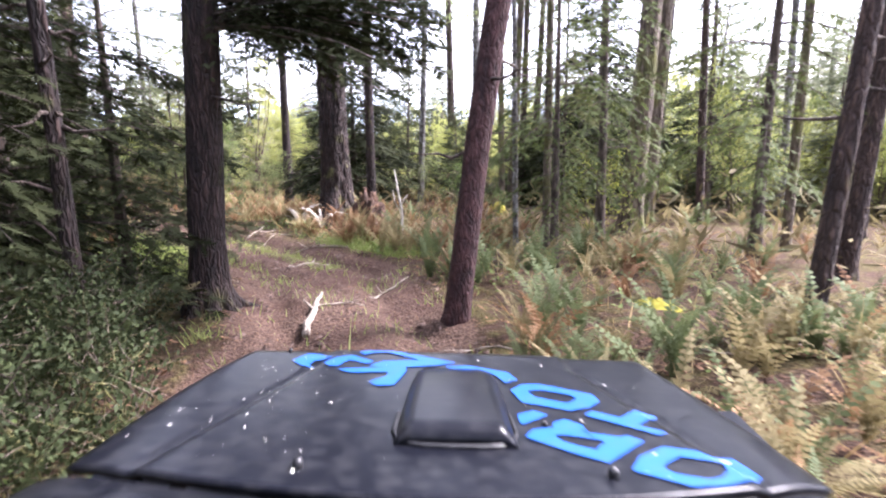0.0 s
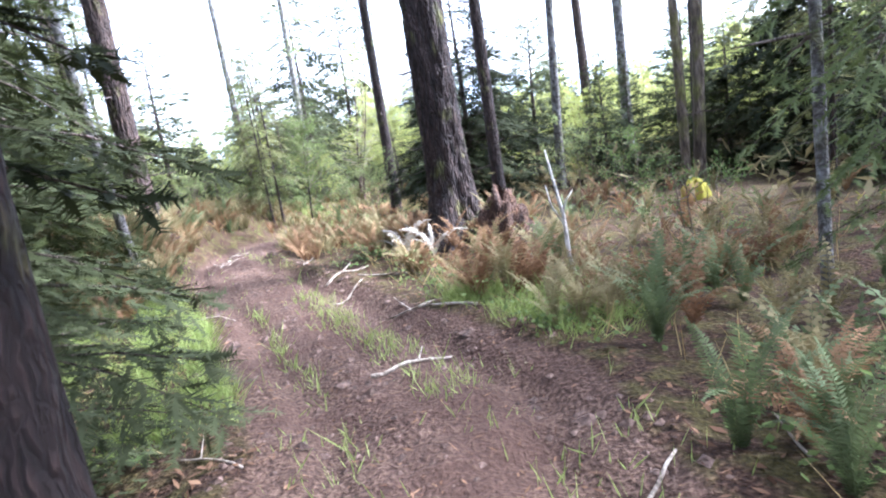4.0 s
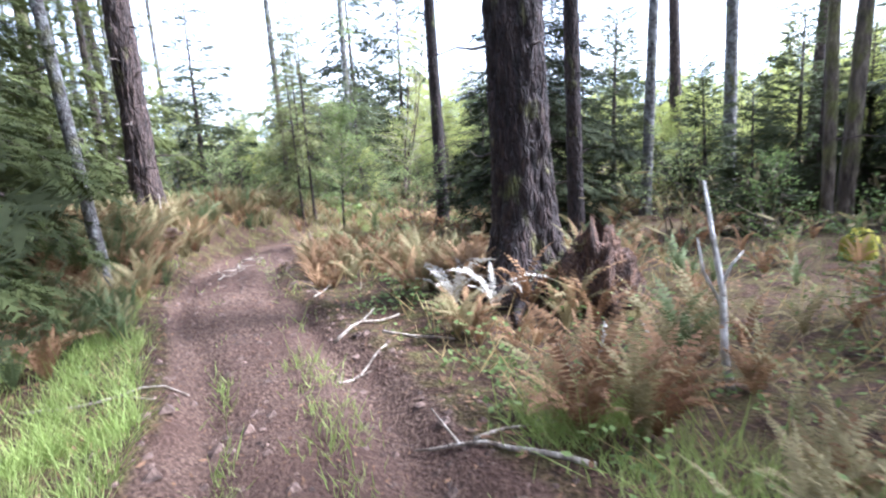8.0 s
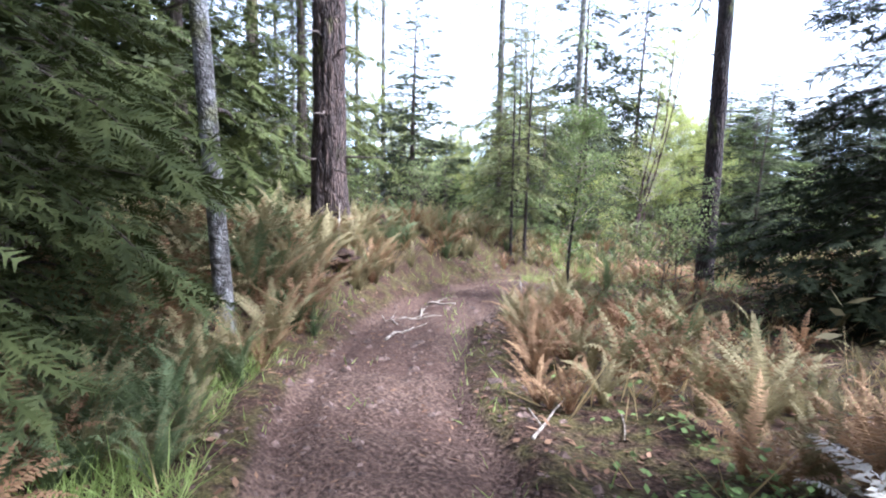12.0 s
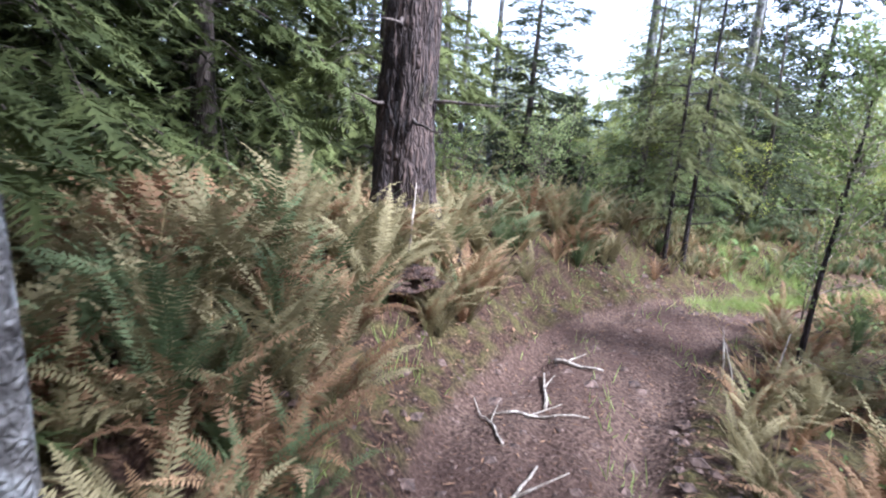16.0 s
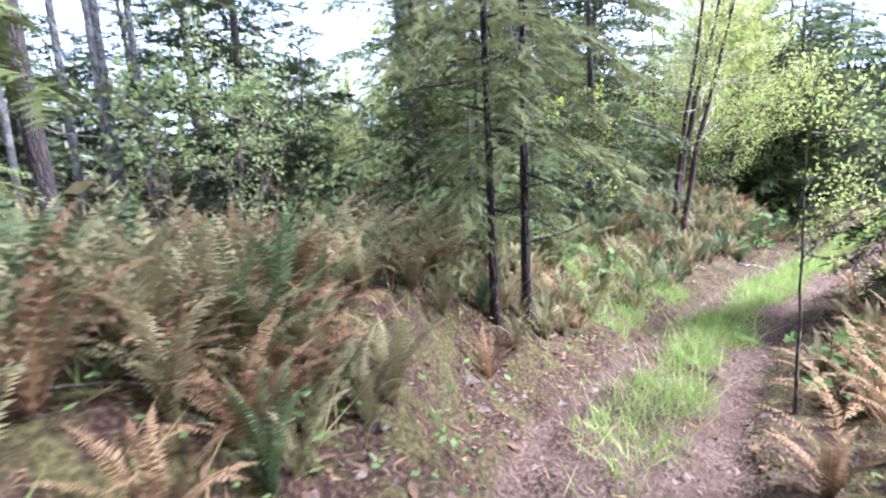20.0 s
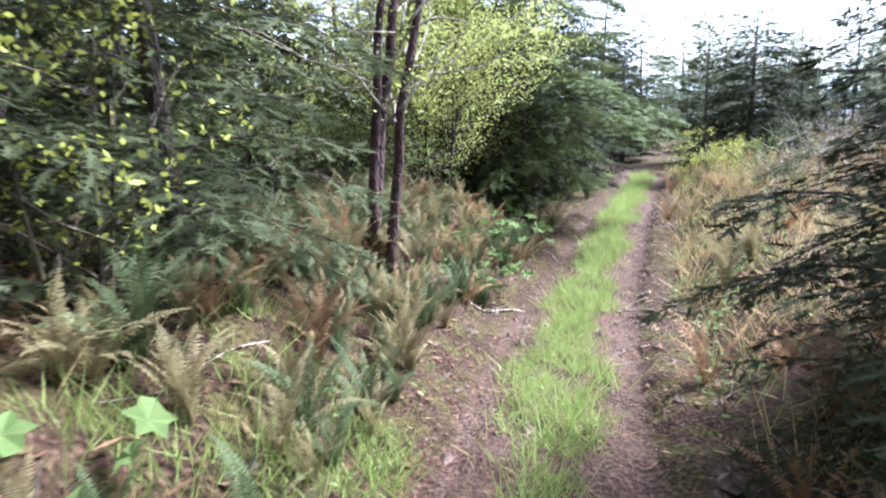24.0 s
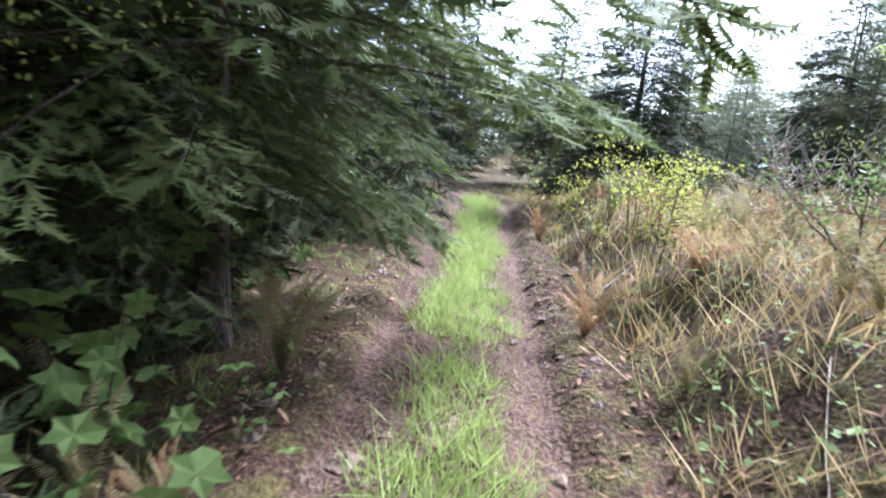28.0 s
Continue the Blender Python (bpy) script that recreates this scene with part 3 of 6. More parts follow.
def beside(x, y):
    """For points: distance along the trail's start-to-end line, and across it (right is positive)."""
    x, y = np.atleast_1d(np.asarray(x, float)), np.atleast_1d(np.asarray(y, float))
    i = np.concatenate([np.argmin((a[:, None] - ROAD[None, :, 0]) ** 2 + (b[:, None] - ROAD[None, :, 1]) ** 2, 1) for a, b in zip(np.array_split(x, max(1, len(x) // 20000)), np.array_split(y, max(1, len(y) // 20000)))])
    dx, dy = x - ROAD[i, 0], y - ROAD[i, 1]
    return ROAD_S[i] - seg[3], dx * ROAD_T[i, 1] - dy * ROAD_T[i, 0], np.hypot(dx, dy)


def swell(x, y, size, seed):
    a = np.sin(x / size * 1.7 + seed) * np.cos(y / size * 1.3 - seed * 2.1) + 0.6 * np.sin((x + 0.7 * y) / size * 2.9 + seed * 3.3) + 0.4 * np.cos((y - 0.6 * x) / size * 4.7 + seed)
    return a / 2


def height(x, y):
    x, y = np.atleast_1d(np.asarray(x, float)), np.atleast_1d(np.asarray(y, float))
    w = 1 / ((x[:, None] - ROAD[None, ::3, 0]) ** 2 + (y[:, None] - ROAD[None, ::3, 1]) ** 2 + 0.5) ** 1.5
    z = (w * ROAD[None, ::3, 2]).sum(1) / w.sum(1)
    along, across, far = beside(x, y)
    off = np.clip((far - 0.9) / 1.4, 0, 1)
    z = z + off * (0.09 * swell(x, y, 1.1, 2.0) + 0.16 * swell(x, y, 3.7, 5.0) + np.clip(far / 30, 0, 1) * 0.6 * swell(x, y, 14, 1.0))
    for s0, s1, side, rise, near in BANKS:
        along_in = np.clip((along - s0) / 1.5, 0, 1) * np.clip((s1 - along) / 1.5, 0, 1)
        k = np.clip((across * side - near + 0.2 * swell(x, y, 0.7, 6.0)) / 1.2, 0, 1)
        z = z + rise * along_in * (k * k * (3 - 2 * k))
    z = z + 0.28 * np.exp(-(((x + 2.1) / 1.3) ** 2 + ((y - 14.0) / 1.2) ** 2))
    ruts = np.exp(-((np.abs(across) - 0.58) / 0.17) ** 2)
    on = np.clip((1.2 - far) / 0.35, 0, 1)
    z = z + on * (-0.085 * ruts + 0.036 * swell(x, y, 0.19, 3.0) + 0.028 * swell(x, y, 0.5, 9.0)) + 0.07 * np.exp(-((far - trail_half(along) - 0.15) / 0.22) ** 2)
    return z


def ground_at(x, y):
    return float(height(x, y)[0])


def build_ground():
    def steps(a, b, fine, reach):
        mid = np.arange(a, b, fine)
        grow = np.cumsum(fine * 1.28 ** np.arange(1, 40))
        grow = grow[grow < reach]
        return np.concatenate([a - grow[::-1], mid, b + grow])

    xs, ys = steps(-14, 5, 0.085, 900), steps(2, 42, 0.09, 900)
    gx, gy = np.meshgrid(xs, ys, indexing="ij")
    x, y = gx.ravel(), gy.ravel()
    z = np.concatenate([height(a, b) for a, b in zip(np.array_split(x, 60), np.array_split(y, 60))])
    i, j = np.meshgrid(np.arange(len(xs) - 1), np.arange(len(ys) - 1), indexing="ij")
    n = len(ys)
    f = np.stack([i * n + j, (i + 1) * n + j, (i + 1) * n + j + 1, i * n + j + 1], -1).reshape(-1, 4)
    me = mesh_of("ground", np.stack([x, y, z], -1), f, True)
    me.materials.append(GROUND)
    along, across, far = beside(x, y)
    dirt = np.clip((trail_half(along) + 0.2 - far) / 0.4, 0, 1)
    strip = np.clip((along - GRASS_FROM) / 2.5, 0, 1) * np.clip((0.36 - np.abs(across)) / 0.15, 0, 1)
    grassy = np.maximum(strip, 0)
    for s0, s1, a0, a1 in VERGES:
        inside = np.clip((along - s0) / 0.7, 0, 1) * np.clip((s1 - along) / 0.7, 0, 1) * np.clip((across - a0) / 0.3, 0, 1) * np.clip((a1 - across) / 0.3, 0, 1)
        grassy = np.maximum(grassy, inside)
    for name, value in (("dirt", dirt), ("grassy", grassy)):
        me.attributes.new(name, "FLOAT", "POINT").data.foreach_set("value", value.astype(np.float32))
    return tagged(new("ground", me), "brown forest floor with a rutted dirt trail", "ground", kind="structure")


build_ground()

# ---- the old fir, the trunks beside the trail ----
def on(x, y, sink=0.05):
    return (x, y, ground_at(x, y) - sink)


old_fir = big_trunk("tree", on(-2.42, 13.8), 0.325, 19, OLD_BARK, "massive old fir with dark furrowed bark and flared roots", 3, lean=(-0.012, 0), flare=0.95, furrow=0.065, sides=84, step=0.07, stubs=12, taper=0.45, crown=(6.5, 3.0, 60, SPRUCE))
bank_fir = big_trunk("tree", on(-10.2, 16.85), 0.255, 18, FIR_BARK, "tall fir trunk with rough grey-brown flaking bark among ferns", 8, lean=(0.0, 0.012), flare=0.85, furrow=0.055, sides=60, stubs=14, crown=(7.5, 2.4, 50, SPRUCE))
trail_fir = big_trunk("tree", on(-2.6, 6.03), 0.185, 15, OLD_BARK, "dark mossy fir trunk standing close beside the trail", 5, lean=(0.055, 0.0), flare=0.6, furrow=0.022, stubs=8, crown=(2.9, 1.9, 130, SHADED_SPRUCE, -0.5, 0.9))
big_trunk("tree", on(0.06, 5.45), 0.128, 13, RED_BARK, "leaning reddish-brown trunk with smooth purple-tinged bark", 11, lean=(0.165, 0.0), flare=0.25, furrow=0.008, sides=40, bow=-0.1, stubs=3, crown=(6.5, 1.7, 28, SPRUCE))
big_trunk("tree", on(-5.62, 22.1), 0.16, 14, OLD_BARK, "slim dark fir trunk rising out of brown ferns", 14, lean=(0.005, 0), flare=0.3, furrow=0.015, sides=32, stubs=12, crown=(6.5, 1.8, 40, SPRUCE))
big_trunk("tree", on(-8.05, 13.47), 0.085, 13, PALE_BARK, "pale lichen-covered alder trunk behind cedar boughs", 17, lean=(-0.04, -0.03), flare=0.45, furrow=0.006, sides=30, stubs=5, crown=(6.5, 1.7, 28, ALDER))
big_trunk("tree", on(-3.1, 4.6), 0.07, 11, OLD_BARK, "thin dark conifer trunk in the shade", 19, lean=(-0.01, 0), flare=0.3, furrow=0.008, sides=24, stubs=22, crown=(6.5, 1.7, 28, SPRUCE))
big_trunk("tree", on(3.05, 4.6), 0.085, 12, FIR_BARK, "grey-purple fir trunk leaning slightly over the ferns", 21, lean=(0.09, 0.02), flare=0.3, furrow=0.012, sides=30, stubs=9, crown=(6.5, 1.7, 28, SPRUCE))
big_trunk("tree", on(5.2, 7.2), 0.13, 12, FIR_BARK, "grey fir trunk with stubs among the ferns", 22, lean=(0.06, 0.0), flare=0.3, furrow=0.012, sides=30, stubs=8, crown=(6.5, 1.7, 28, SPRUCE))
big_trunk("tree", on(4.0, 12.0), 0.23, 14, MOSSY_BARK, "thick mossy maple trunk leaning in the undergrowth", 23, lean=(0.05, 0), flare=0.4, furrow=0.02, sides=36, stubs=5, crown=(6.5, 1.7, 28, ALDER))
big_trunk("tree", on(4.75, 13.1), 0.16, 14, MOSSY_BARK, "mossy grey trunk beside a thicker one", 24, lean=(0.04, 0), flare=0.35, furrow=0.015, sides=30, stubs=6, crown=(6.5, 1.7, 28, SPRUCE))
big_trunk("tree", on(1.7, 9.3), 0.065, 12, MOSSY_BARK, "slim mossy trunk rising from brown ferns", 25, lean=(0.0, 0.02), flare=0.35, furrow=0.01, sides=26, stubs=8, crown=(6.5, 1.7, 28, SPRUCE))
big_trunk("tree", on(2.3, 18.2), 0.13, 13, MOSSY_BARK, "mossy leaning twin trunk in the woods", 26, lean=(0.04, 0), flare=0.3, furrow=0.012, sides=26, stubs=5, crown=(6.5, 1.7, 28, SPRUCE))
big_trunk("tree", on(2.0, 18.0), 0.10, 13, MOSSY_BARK, "mossy upright twin trunk in the woods", 27, lean=(-0.015, 0), flare=0.3, furrow=0.012, sides=26, stubs=5, crown=(6.5, 1.7, 28, SPRUCE))
big_trunk("tree", on(1.6, 23.5), 0.17, 14, PALE_BARK, "pale mottled alder trunk in the woods", 28, flare=0.3, furrow=0.012, sides=26, stubs=5, crown=(6.5, 1.7, 28, ALDER))
big_trunk("tree", on(-2.0, 17.5), 0.14, 14, OLD_BARK, "dark fir trunk standing behind the old fir", 29, flare=0.3, furrow=0.015, sides=26, stubs=8, crown=(6.5, 1.7, 28, SPRUCE))
big_trunk("tree", on(-2.35, 16.2), 0.07, 10, MOSSY_BARK, "thin leaning mossy stem behind the old fir", 30, lean=(-0.12, 0), flare=0.2, furrow=0.008, sides=18, stubs=5, crown=(6.5, 1.7, 28, SPRUCE))
big_trunk("tree", on(1.3, 9.95), 0.05, 10, PALE_BARK, "pale thin trunk with peeling bark under hemlock boughs", 31, lean=(-0.02, 0), flare=0.2, furrow=0.006, sides=20, stubs=8, crown=(6.5, 1.7, 28, SPRUCE))
roots(old_fir, 0.36, 0.95, OLD_BARK, 1, (-0.1, -0.75, -1.5, -2.4, 0.7, 2.6))
roots(bank_fir, 0.26, 0.6, FIR_BARK, 2, (-0.3, -1.1, -2.0, 0.6))
roots(trail_fir, 0.22, 0.55, OLD_BARK, 3, (-0.2, -1.0, -1.9, 0.6))
far_trunks = [(5.9, 12.9, 0.09), (5.7, 9.3, 0.08), (7.5, 20, 0.16), (9, 15, 0.1), (3.2, 22, 0.13), (6.2, 17, 0.1), (8.2, 11, 0.12), (-0.6, 21, 0.12), (0.8, 27, 0.2), (-15.5, 19.5, 0.17), (-17.5, 24, 0.15), (-14, 29, 0.14), (4.5, 27, 0.18), (-7.9, 5.0, 0.16), (-5.6, 3.0, 0.15), (-12.5, 13.5, 0.2), (-13.6, 10.5, 0.16), (6.8, 4.6, 0.14), (8.5, 7.2, 0.16), (-12.8, 33, 0.16)]
for i, (x, y, rr) in enumerate(far_trunks):
    big_trunk("tree", on(x, y), rr, 12 + i % 4, (FIR_BARK, MOSSY_BARK, OLD_BARK, PALE_BARK)[i % 4] if y > 8 else OLD_BARK, ("grey-brown fir trunk in the woods", "mossy trunk in the woods", "dark fir trunk in the woods", "pale alder trunk in the woods")[i % 4] if y > 8 else "dark fir trunk in the woods", 40 + i, lean=(((i * 7) % 5 - 2) * 0.02, 0), flare=0.3, furrow=0.012, sides=18, step=0.2, stubs=4, crown=(7.0, 1.7, 28, SPRUCE if i % 4 != 3 else ALDER))
for i in range(9):
    x, y = -21.9 + 0.36 * i - 0.25 * (i % 2), 24.6 + 0.36 * i + 0.5 * (i % 3)
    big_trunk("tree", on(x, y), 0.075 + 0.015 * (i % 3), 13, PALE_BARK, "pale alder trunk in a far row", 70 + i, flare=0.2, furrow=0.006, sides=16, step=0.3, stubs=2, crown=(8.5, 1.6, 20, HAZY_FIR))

# ---- conifers with foliage ----
HIGH_FIR = conifer_parts(111, 7.0, 2.9, 1.35, FIR_TIPS, TWIG_BARK, 120, 0.13, droop=0.3, pairs=17, per=5, size=0.17, tilt=(-14, 4), gaps=0.1, teeth=8)
CEDAR_A = conifer_parts(101, 10, 2.0, 0.1, CEDAR, TWIG_BARK, 150, 0.16, droop=0.75, pairs=9, per=3, size=0.22, tilt=(-6, 14), gaps=0.03, teeth=8)
SPRUCE_A = conifer_parts(102, 8.5, 1.8, 0.1, SPRUCE, TWIG_BARK, 130, 0.13, droop=0.35, pairs=8, per=3, size=0.22, tilt=(-5, 18), gaps=0.04, teeth=5)
SPRUCE_B = conifer_parts(103, 6.5, 1.5, 0.1, SPRUCE, TWIG_BARK, 110, 0.1, droop=0.3, pairs=8, per=3, size=0.2, tilt=(-5, 22), gaps=0.06, teeth=4)
HEMLOCK = conifer_parts(105, 11, 2.3, 1.6, FIR_TIPS, TWIG_BARK, 60, 0.12, droop=0.8, pairs=9, per=3, size=0.17, tilt=(-18, 8), gaps=0.2, stubs=14, teeth=6)
THIN_SPRUCE = conifer_parts(106, 9, 1.2, 0.9, OLIVE_SPRUCE, OLD_BARK, 40, 0.046, droop=0.6, pairs=9, per=4, size=0.12, tilt=(-18, 8), gaps=0.22, stubs=18, teeth=9)
NEAR_SPRUCE = conifer_parts(108, 8.0, 1.9, 0.15, SPRUCE, TWIG_BARK, 130, 0.12, droop=0.45, pairs=9, per=4, size=0.15, tilt=(-10, 12), gaps=0.05, teeth=8)
NEAR_FIR = conifer_parts(109, 7.5, 2.1, 0.5, FIR_TIPS, TWIG_BARK, 100, 0.12, droop=0.45, pairs=10, per=4, size=0.14, tilt=(-12, 10), gaps=0.08, teeth=9)
DENSE = conifer_parts(110, 8.0, 2.4, 0.1, SHADED_SPRUCE, TWIG_BARK, 210, 0.15, droop=0.45, pairs=9, per=3, size=0.26, tilt=(-12, 14), gaps=0.02, teeth=6)
SHADY_NEAR = conifer_parts(112, 9.0, 2.5, 0.1, SHADED_SPRUCE, TWIG_BARK, 150, 0.14, droop=0.55, pairs=12, per=4, size=0.13, tilt=(-12, 12), gaps=0.04, stubs=10, teeth=8)
SHADE = conifer_parts(107, 13, 2.6, 0.8, SHADED_SPRUCE, TWIG_BARK, 110, 0.17, droop=0.6, pairs=8, per=3, size=0.36, tilt=(-15, 12), gaps=0.05, stubs=20, teeth=3)

DARK = "dark green spruce with drooping boughs down to the ground"
def plant_rows(rows):
    for parts, x, y, turn, size, label in rows:
        plant_tree(parts, on(x, y), label, turn=turn, size=size)


plant_rows([
    (CEDAR_A, -9.3, 12.2, 0.4, 0.85, "dense red cedar with drooping flat green sprays"),
    (CEDAR_A, -11.9, 13.9, 2.4, 0.95, "dense red cedar with drooping flat green sprays"),
    (CEDAR_A, -13.3, 16.3, 4.4, 1.05, "dense red cedar behind a bank of ferns"),
    (CEDAR_A, -13.4, 19.2, 1.1, 0.95, "dense red cedar behind a bank of ferns"),
    (CEDAR_A, -8.3, 11.0, 3.3, 0.95, "dense red cedar with drooping flat green sprays"), (DENSE, -9.7, 9.4, 1.0, 1.0, DARK), (SPRUCE_A, -7.3, 8.6, 3.0, 0.9, DARK),
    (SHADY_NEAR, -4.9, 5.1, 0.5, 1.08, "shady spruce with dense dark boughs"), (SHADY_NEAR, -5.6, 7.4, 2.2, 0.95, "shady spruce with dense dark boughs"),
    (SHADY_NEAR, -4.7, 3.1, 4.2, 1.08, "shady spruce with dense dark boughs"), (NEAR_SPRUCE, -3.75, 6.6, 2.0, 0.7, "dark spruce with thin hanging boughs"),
    (SHADE, -7.5, 3.5, 1.2, 0.9, "tall shady conifer in the dark wood"), (HEMLOCK, 2.9, 10.4, 1.9, 0.8, "hemlock with thin boughs hanging over ferns"),
    (HEMLOCK, 4.9, 8.8, 3.9, 0.85, "hemlock with thin boughs hanging over ferns"), (THIN_SPRUCE, 2.9, 13.5, 0.9, 1.0, "slender spruce with bare lower trunk"),
    (DENSE, -2.9, 20.6, 2.0, 0.85, "dark dense young spruce behind ferns"), (HEMLOCK, 6.8, 14.6, 1.0, 0.9, "hemlock with thin boughs hanging over ferns"), (SHADE, 5.4, 19.4, 3.0, 0.8, "tall shady conifer in the dark wood"), (SPRUCE_B, -1.2, 24.5, 1.0, 1.0, DARK), (SPRUCE_B, 0.8, 22.0, 4.0, 0.6, "small dark young spruce"),
    (DENSE, 3.9, 21.6, 0.6, 0.55, DARK), (SPRUCE_B, 1.0, 18.6, 5.1, 0.5, "small dark young spruce"), (HEMLOCK, 1.75, 8.9, 2.6, 0.6, "hemlock with thin boughs hanging over ferns"),
    (SPRUCE_B, 4.4, 15.2, 3.4, 0.55, "small dark young spruce"),
])
plant_rows([
    (SPRUCE_B, 3.6, 25.0, 2.0, 0.9, DARK), (SPRUCE_A, 6.0, 23.0, 3.0, 0.9, DARK), (SPRUCE_A, 8.5, 18.0, 5.0, 0.9, DARK),
    (SPRUCE_A, -16.8, 27.5, 0.5, 1.05, "dense dark young spruce beyond brown ferns"), (SPRUCE_B, -14.6, 26.4, 1.5, 0.55, "small blue-green young spruce"), (SPRUCE_A, -24.0, 27.6, 0.7, 1.1, DARK), (SPRUCE_A, -22.6, 30.0, 2.7, 1.0, DARK), (SPRUCE_A, -25.4, 24.8, 4.7, 1.1, DARK),
    (THIN_SPRUCE, -10.05, 23.4, 0.3, 0.95, "slender spruce with two thin dark stems beside the trail"), (THIN_SPRUCE, -10.2, 22.95, 2.3, 0.85, "slender spruce with a thin dark stem beside the trail"),
    (THIN_SPRUCE, -10.9, 24.6, 4.3, 0.85, "slender spruce with a thin dark stem"), (NEAR_FIR, -12.3, 26.0, 1.0, 0.8, "young fir with bright green hanging boughs"),
    (NEAR_SPRUCE, -10.2, 27.8, 4.4, 0.72, "dark spruce with pale-tipped boughs beside the trail"), (NEAR_SPRUCE, -11.1, 26.6, 1.9, 0.6, "dark young spruce on the bank"), (SPRUCE_A, -12.6, 28.6, 2.6, 0.9, DARK), (SHADY_NEAR, -6.4, 26.2, 0.8, 0.45, "dark spruce overhanging the trail's edge"), (NEAR_SPRUCE, -5.4, 26.9, 0.8, 0.6, DARK),
    (NEAR_FIR, -11.3, 29.8, 0.2, 0.7, "young fir with bright green boughs beside the trail"), (NEAR_FIR, -12.6, 31.4, 3.3, 0.65, "young fir with bright green boughs in the shade"), (SPRUCE_A, -9.7, 34.2, 1.4, 0.7, "tall dark spruce shading the trail"),
    (HIGH_FIR, -6.5, 35.1, 3.7, 0.9, "fir with broad green boughs hanging over the trail"), (SHADY_NEAR, -7.6, 36.6, 0.7, 0.7, "tall dark spruce shading the trail"), (DENSE, -6.4, 38.9, 5.2, 1.0, "tall dark spruce shading the trail"), (DENSE, -7.9, 38.4, 2.2, 0.95, "tall dark spruce shading the trail"),
])
plant_rows([
    (DENSE, -4.2, 42.6, 2.4, 0.95, DARK), (DENSE, -8.5, 40.6, 2.9, 0.85, DARK), (SPRUCE_A, 0.6, 52.0, 4.4, 1.1, DARK), (SPRUCE_A, -2.5, 55.5, 1.4, 1.1, DARK), (SPRUCE_A, 3.6, 54.5, 0.4, 1.0, DARK), (SPRUCE_A, -2.4, 46.0, 0.1, 0.8, "dark spruce leaning over the end of the trail"),
    (DENSE, 1.7, 41.4, 0.4, 0.72, "dark pointed young spruce on the open slope"), (SPRUCE_B, 4.0, 42.4, 3.0, 0.72, "dark pointed young spruce on the open slope"), (SPRUCE_B, 5.2, 39.0, 5.0, 0.8, "dark pointed young spruce on the open slope"),
    (DENSE, 6.8, 40.6, 1.0, 0.75, "dark pointed spruce on the open slope"), (SPRUCE_B, 3.2, 47.0, 2.0, 1.0, DARK), (SPRUCE_B, 0.6, 49.0, 2.0, 1.0, DARK),
    (SHADE, -6.5, 0.5, 0.0, 1.0, "tall shady conifer in the dark wood"), (SHADE, -9.8, 6.5, 2.0, 1.0, "tall shady conifer in the dark wood"), (SHADE, -11.8, 9.0, 4.0, 1.0, "tall shady conifer in the dark wood"),
    (SHADE, -14.6, 14.2, 1.0, 1.0, "tall shady conifer in the dark wood"), (SHADE, -15.8, 17.0, 3.0, 1.0, "tall shady conifer in the dark wood"), (SHADE, -13.0, 12.0, 5.0, 1.0, "tall shady conifer in the dark wood"),
])
plant_rows([
    (SHADE, -13.4, 35.6, 0.0, 1.0, "tall shady conifer in the dark wood"), (SHADE, -12.0, 38.5, 2.0, 1.0, "tall shady conifer in the dark wood"), (SHADE, -3.0, -3.5, 2.0, 0.9, "tall shady conifer in the dark wood"), (SHADE, 3.6, -4.5, 3.0, 0.9, "tall shady conifer in the dark wood"),
    (SHADE, 7.5, -2.5, 1.4, 0.9, "tall shady conifer in the dark wood"),
    (SHADY_NEAR, -7.5, 34.7, 1.1, 0.62, "tall dark spruce shading the trail"), (SHADY_NEAR, -8.6, 33.9, 3.1, 0.5, "tall dark spruce shading the trail"), (NEAR_FIR, -10.75, 23.9, 0.4, 0.28, "low young fir on the bank"), (NEAR_FIR, -10.35, 24.9, 2.4, 0.28, "low young fir on the bank"),
])


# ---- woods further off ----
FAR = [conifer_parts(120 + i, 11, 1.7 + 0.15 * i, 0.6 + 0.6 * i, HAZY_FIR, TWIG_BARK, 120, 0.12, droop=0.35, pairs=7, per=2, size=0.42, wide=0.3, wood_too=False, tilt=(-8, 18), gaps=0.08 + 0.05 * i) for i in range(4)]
r = np.random.default_rng(31)
spots = []
for _ in range(6000):
    x, y = r.uniform(-75, 75), r.uniform(-30, 105)
    along, across, far = (float(a[0]) for a in beside(x, y))
    if far < 13 + (6 if across > 0 and 28 < along < 60 else 0) or any((x - a) ** 2 + (y - b) ** 2 < 6.5 for a, b in spots):
        continue
    if r.uniform() < (0.9 if far < 40 else 0.5) and abs(math.degrees(math.atan2(x + 6, y - 16))) < 115:
        spots.append((x, y))
    if len(spots) >= 230:
        break
for i, (x, y) in enumerate(spots):
    far = float(beside(x, y)[2][0])
    plant_tree(FAR[i % 4], on(x, y, 0.2), ("hazy green fir in the far woods", "slender hazy fir in the far woods", "thin-crowned fir in the far woods", "tall bare-stemmed fir in the far woods")[i % 4], group="far woods", turn=r.uniform(0, 6.28), size=r.uniform(0.5, 0.95) if far < 26 else r.uniform(0.75, 1.35))



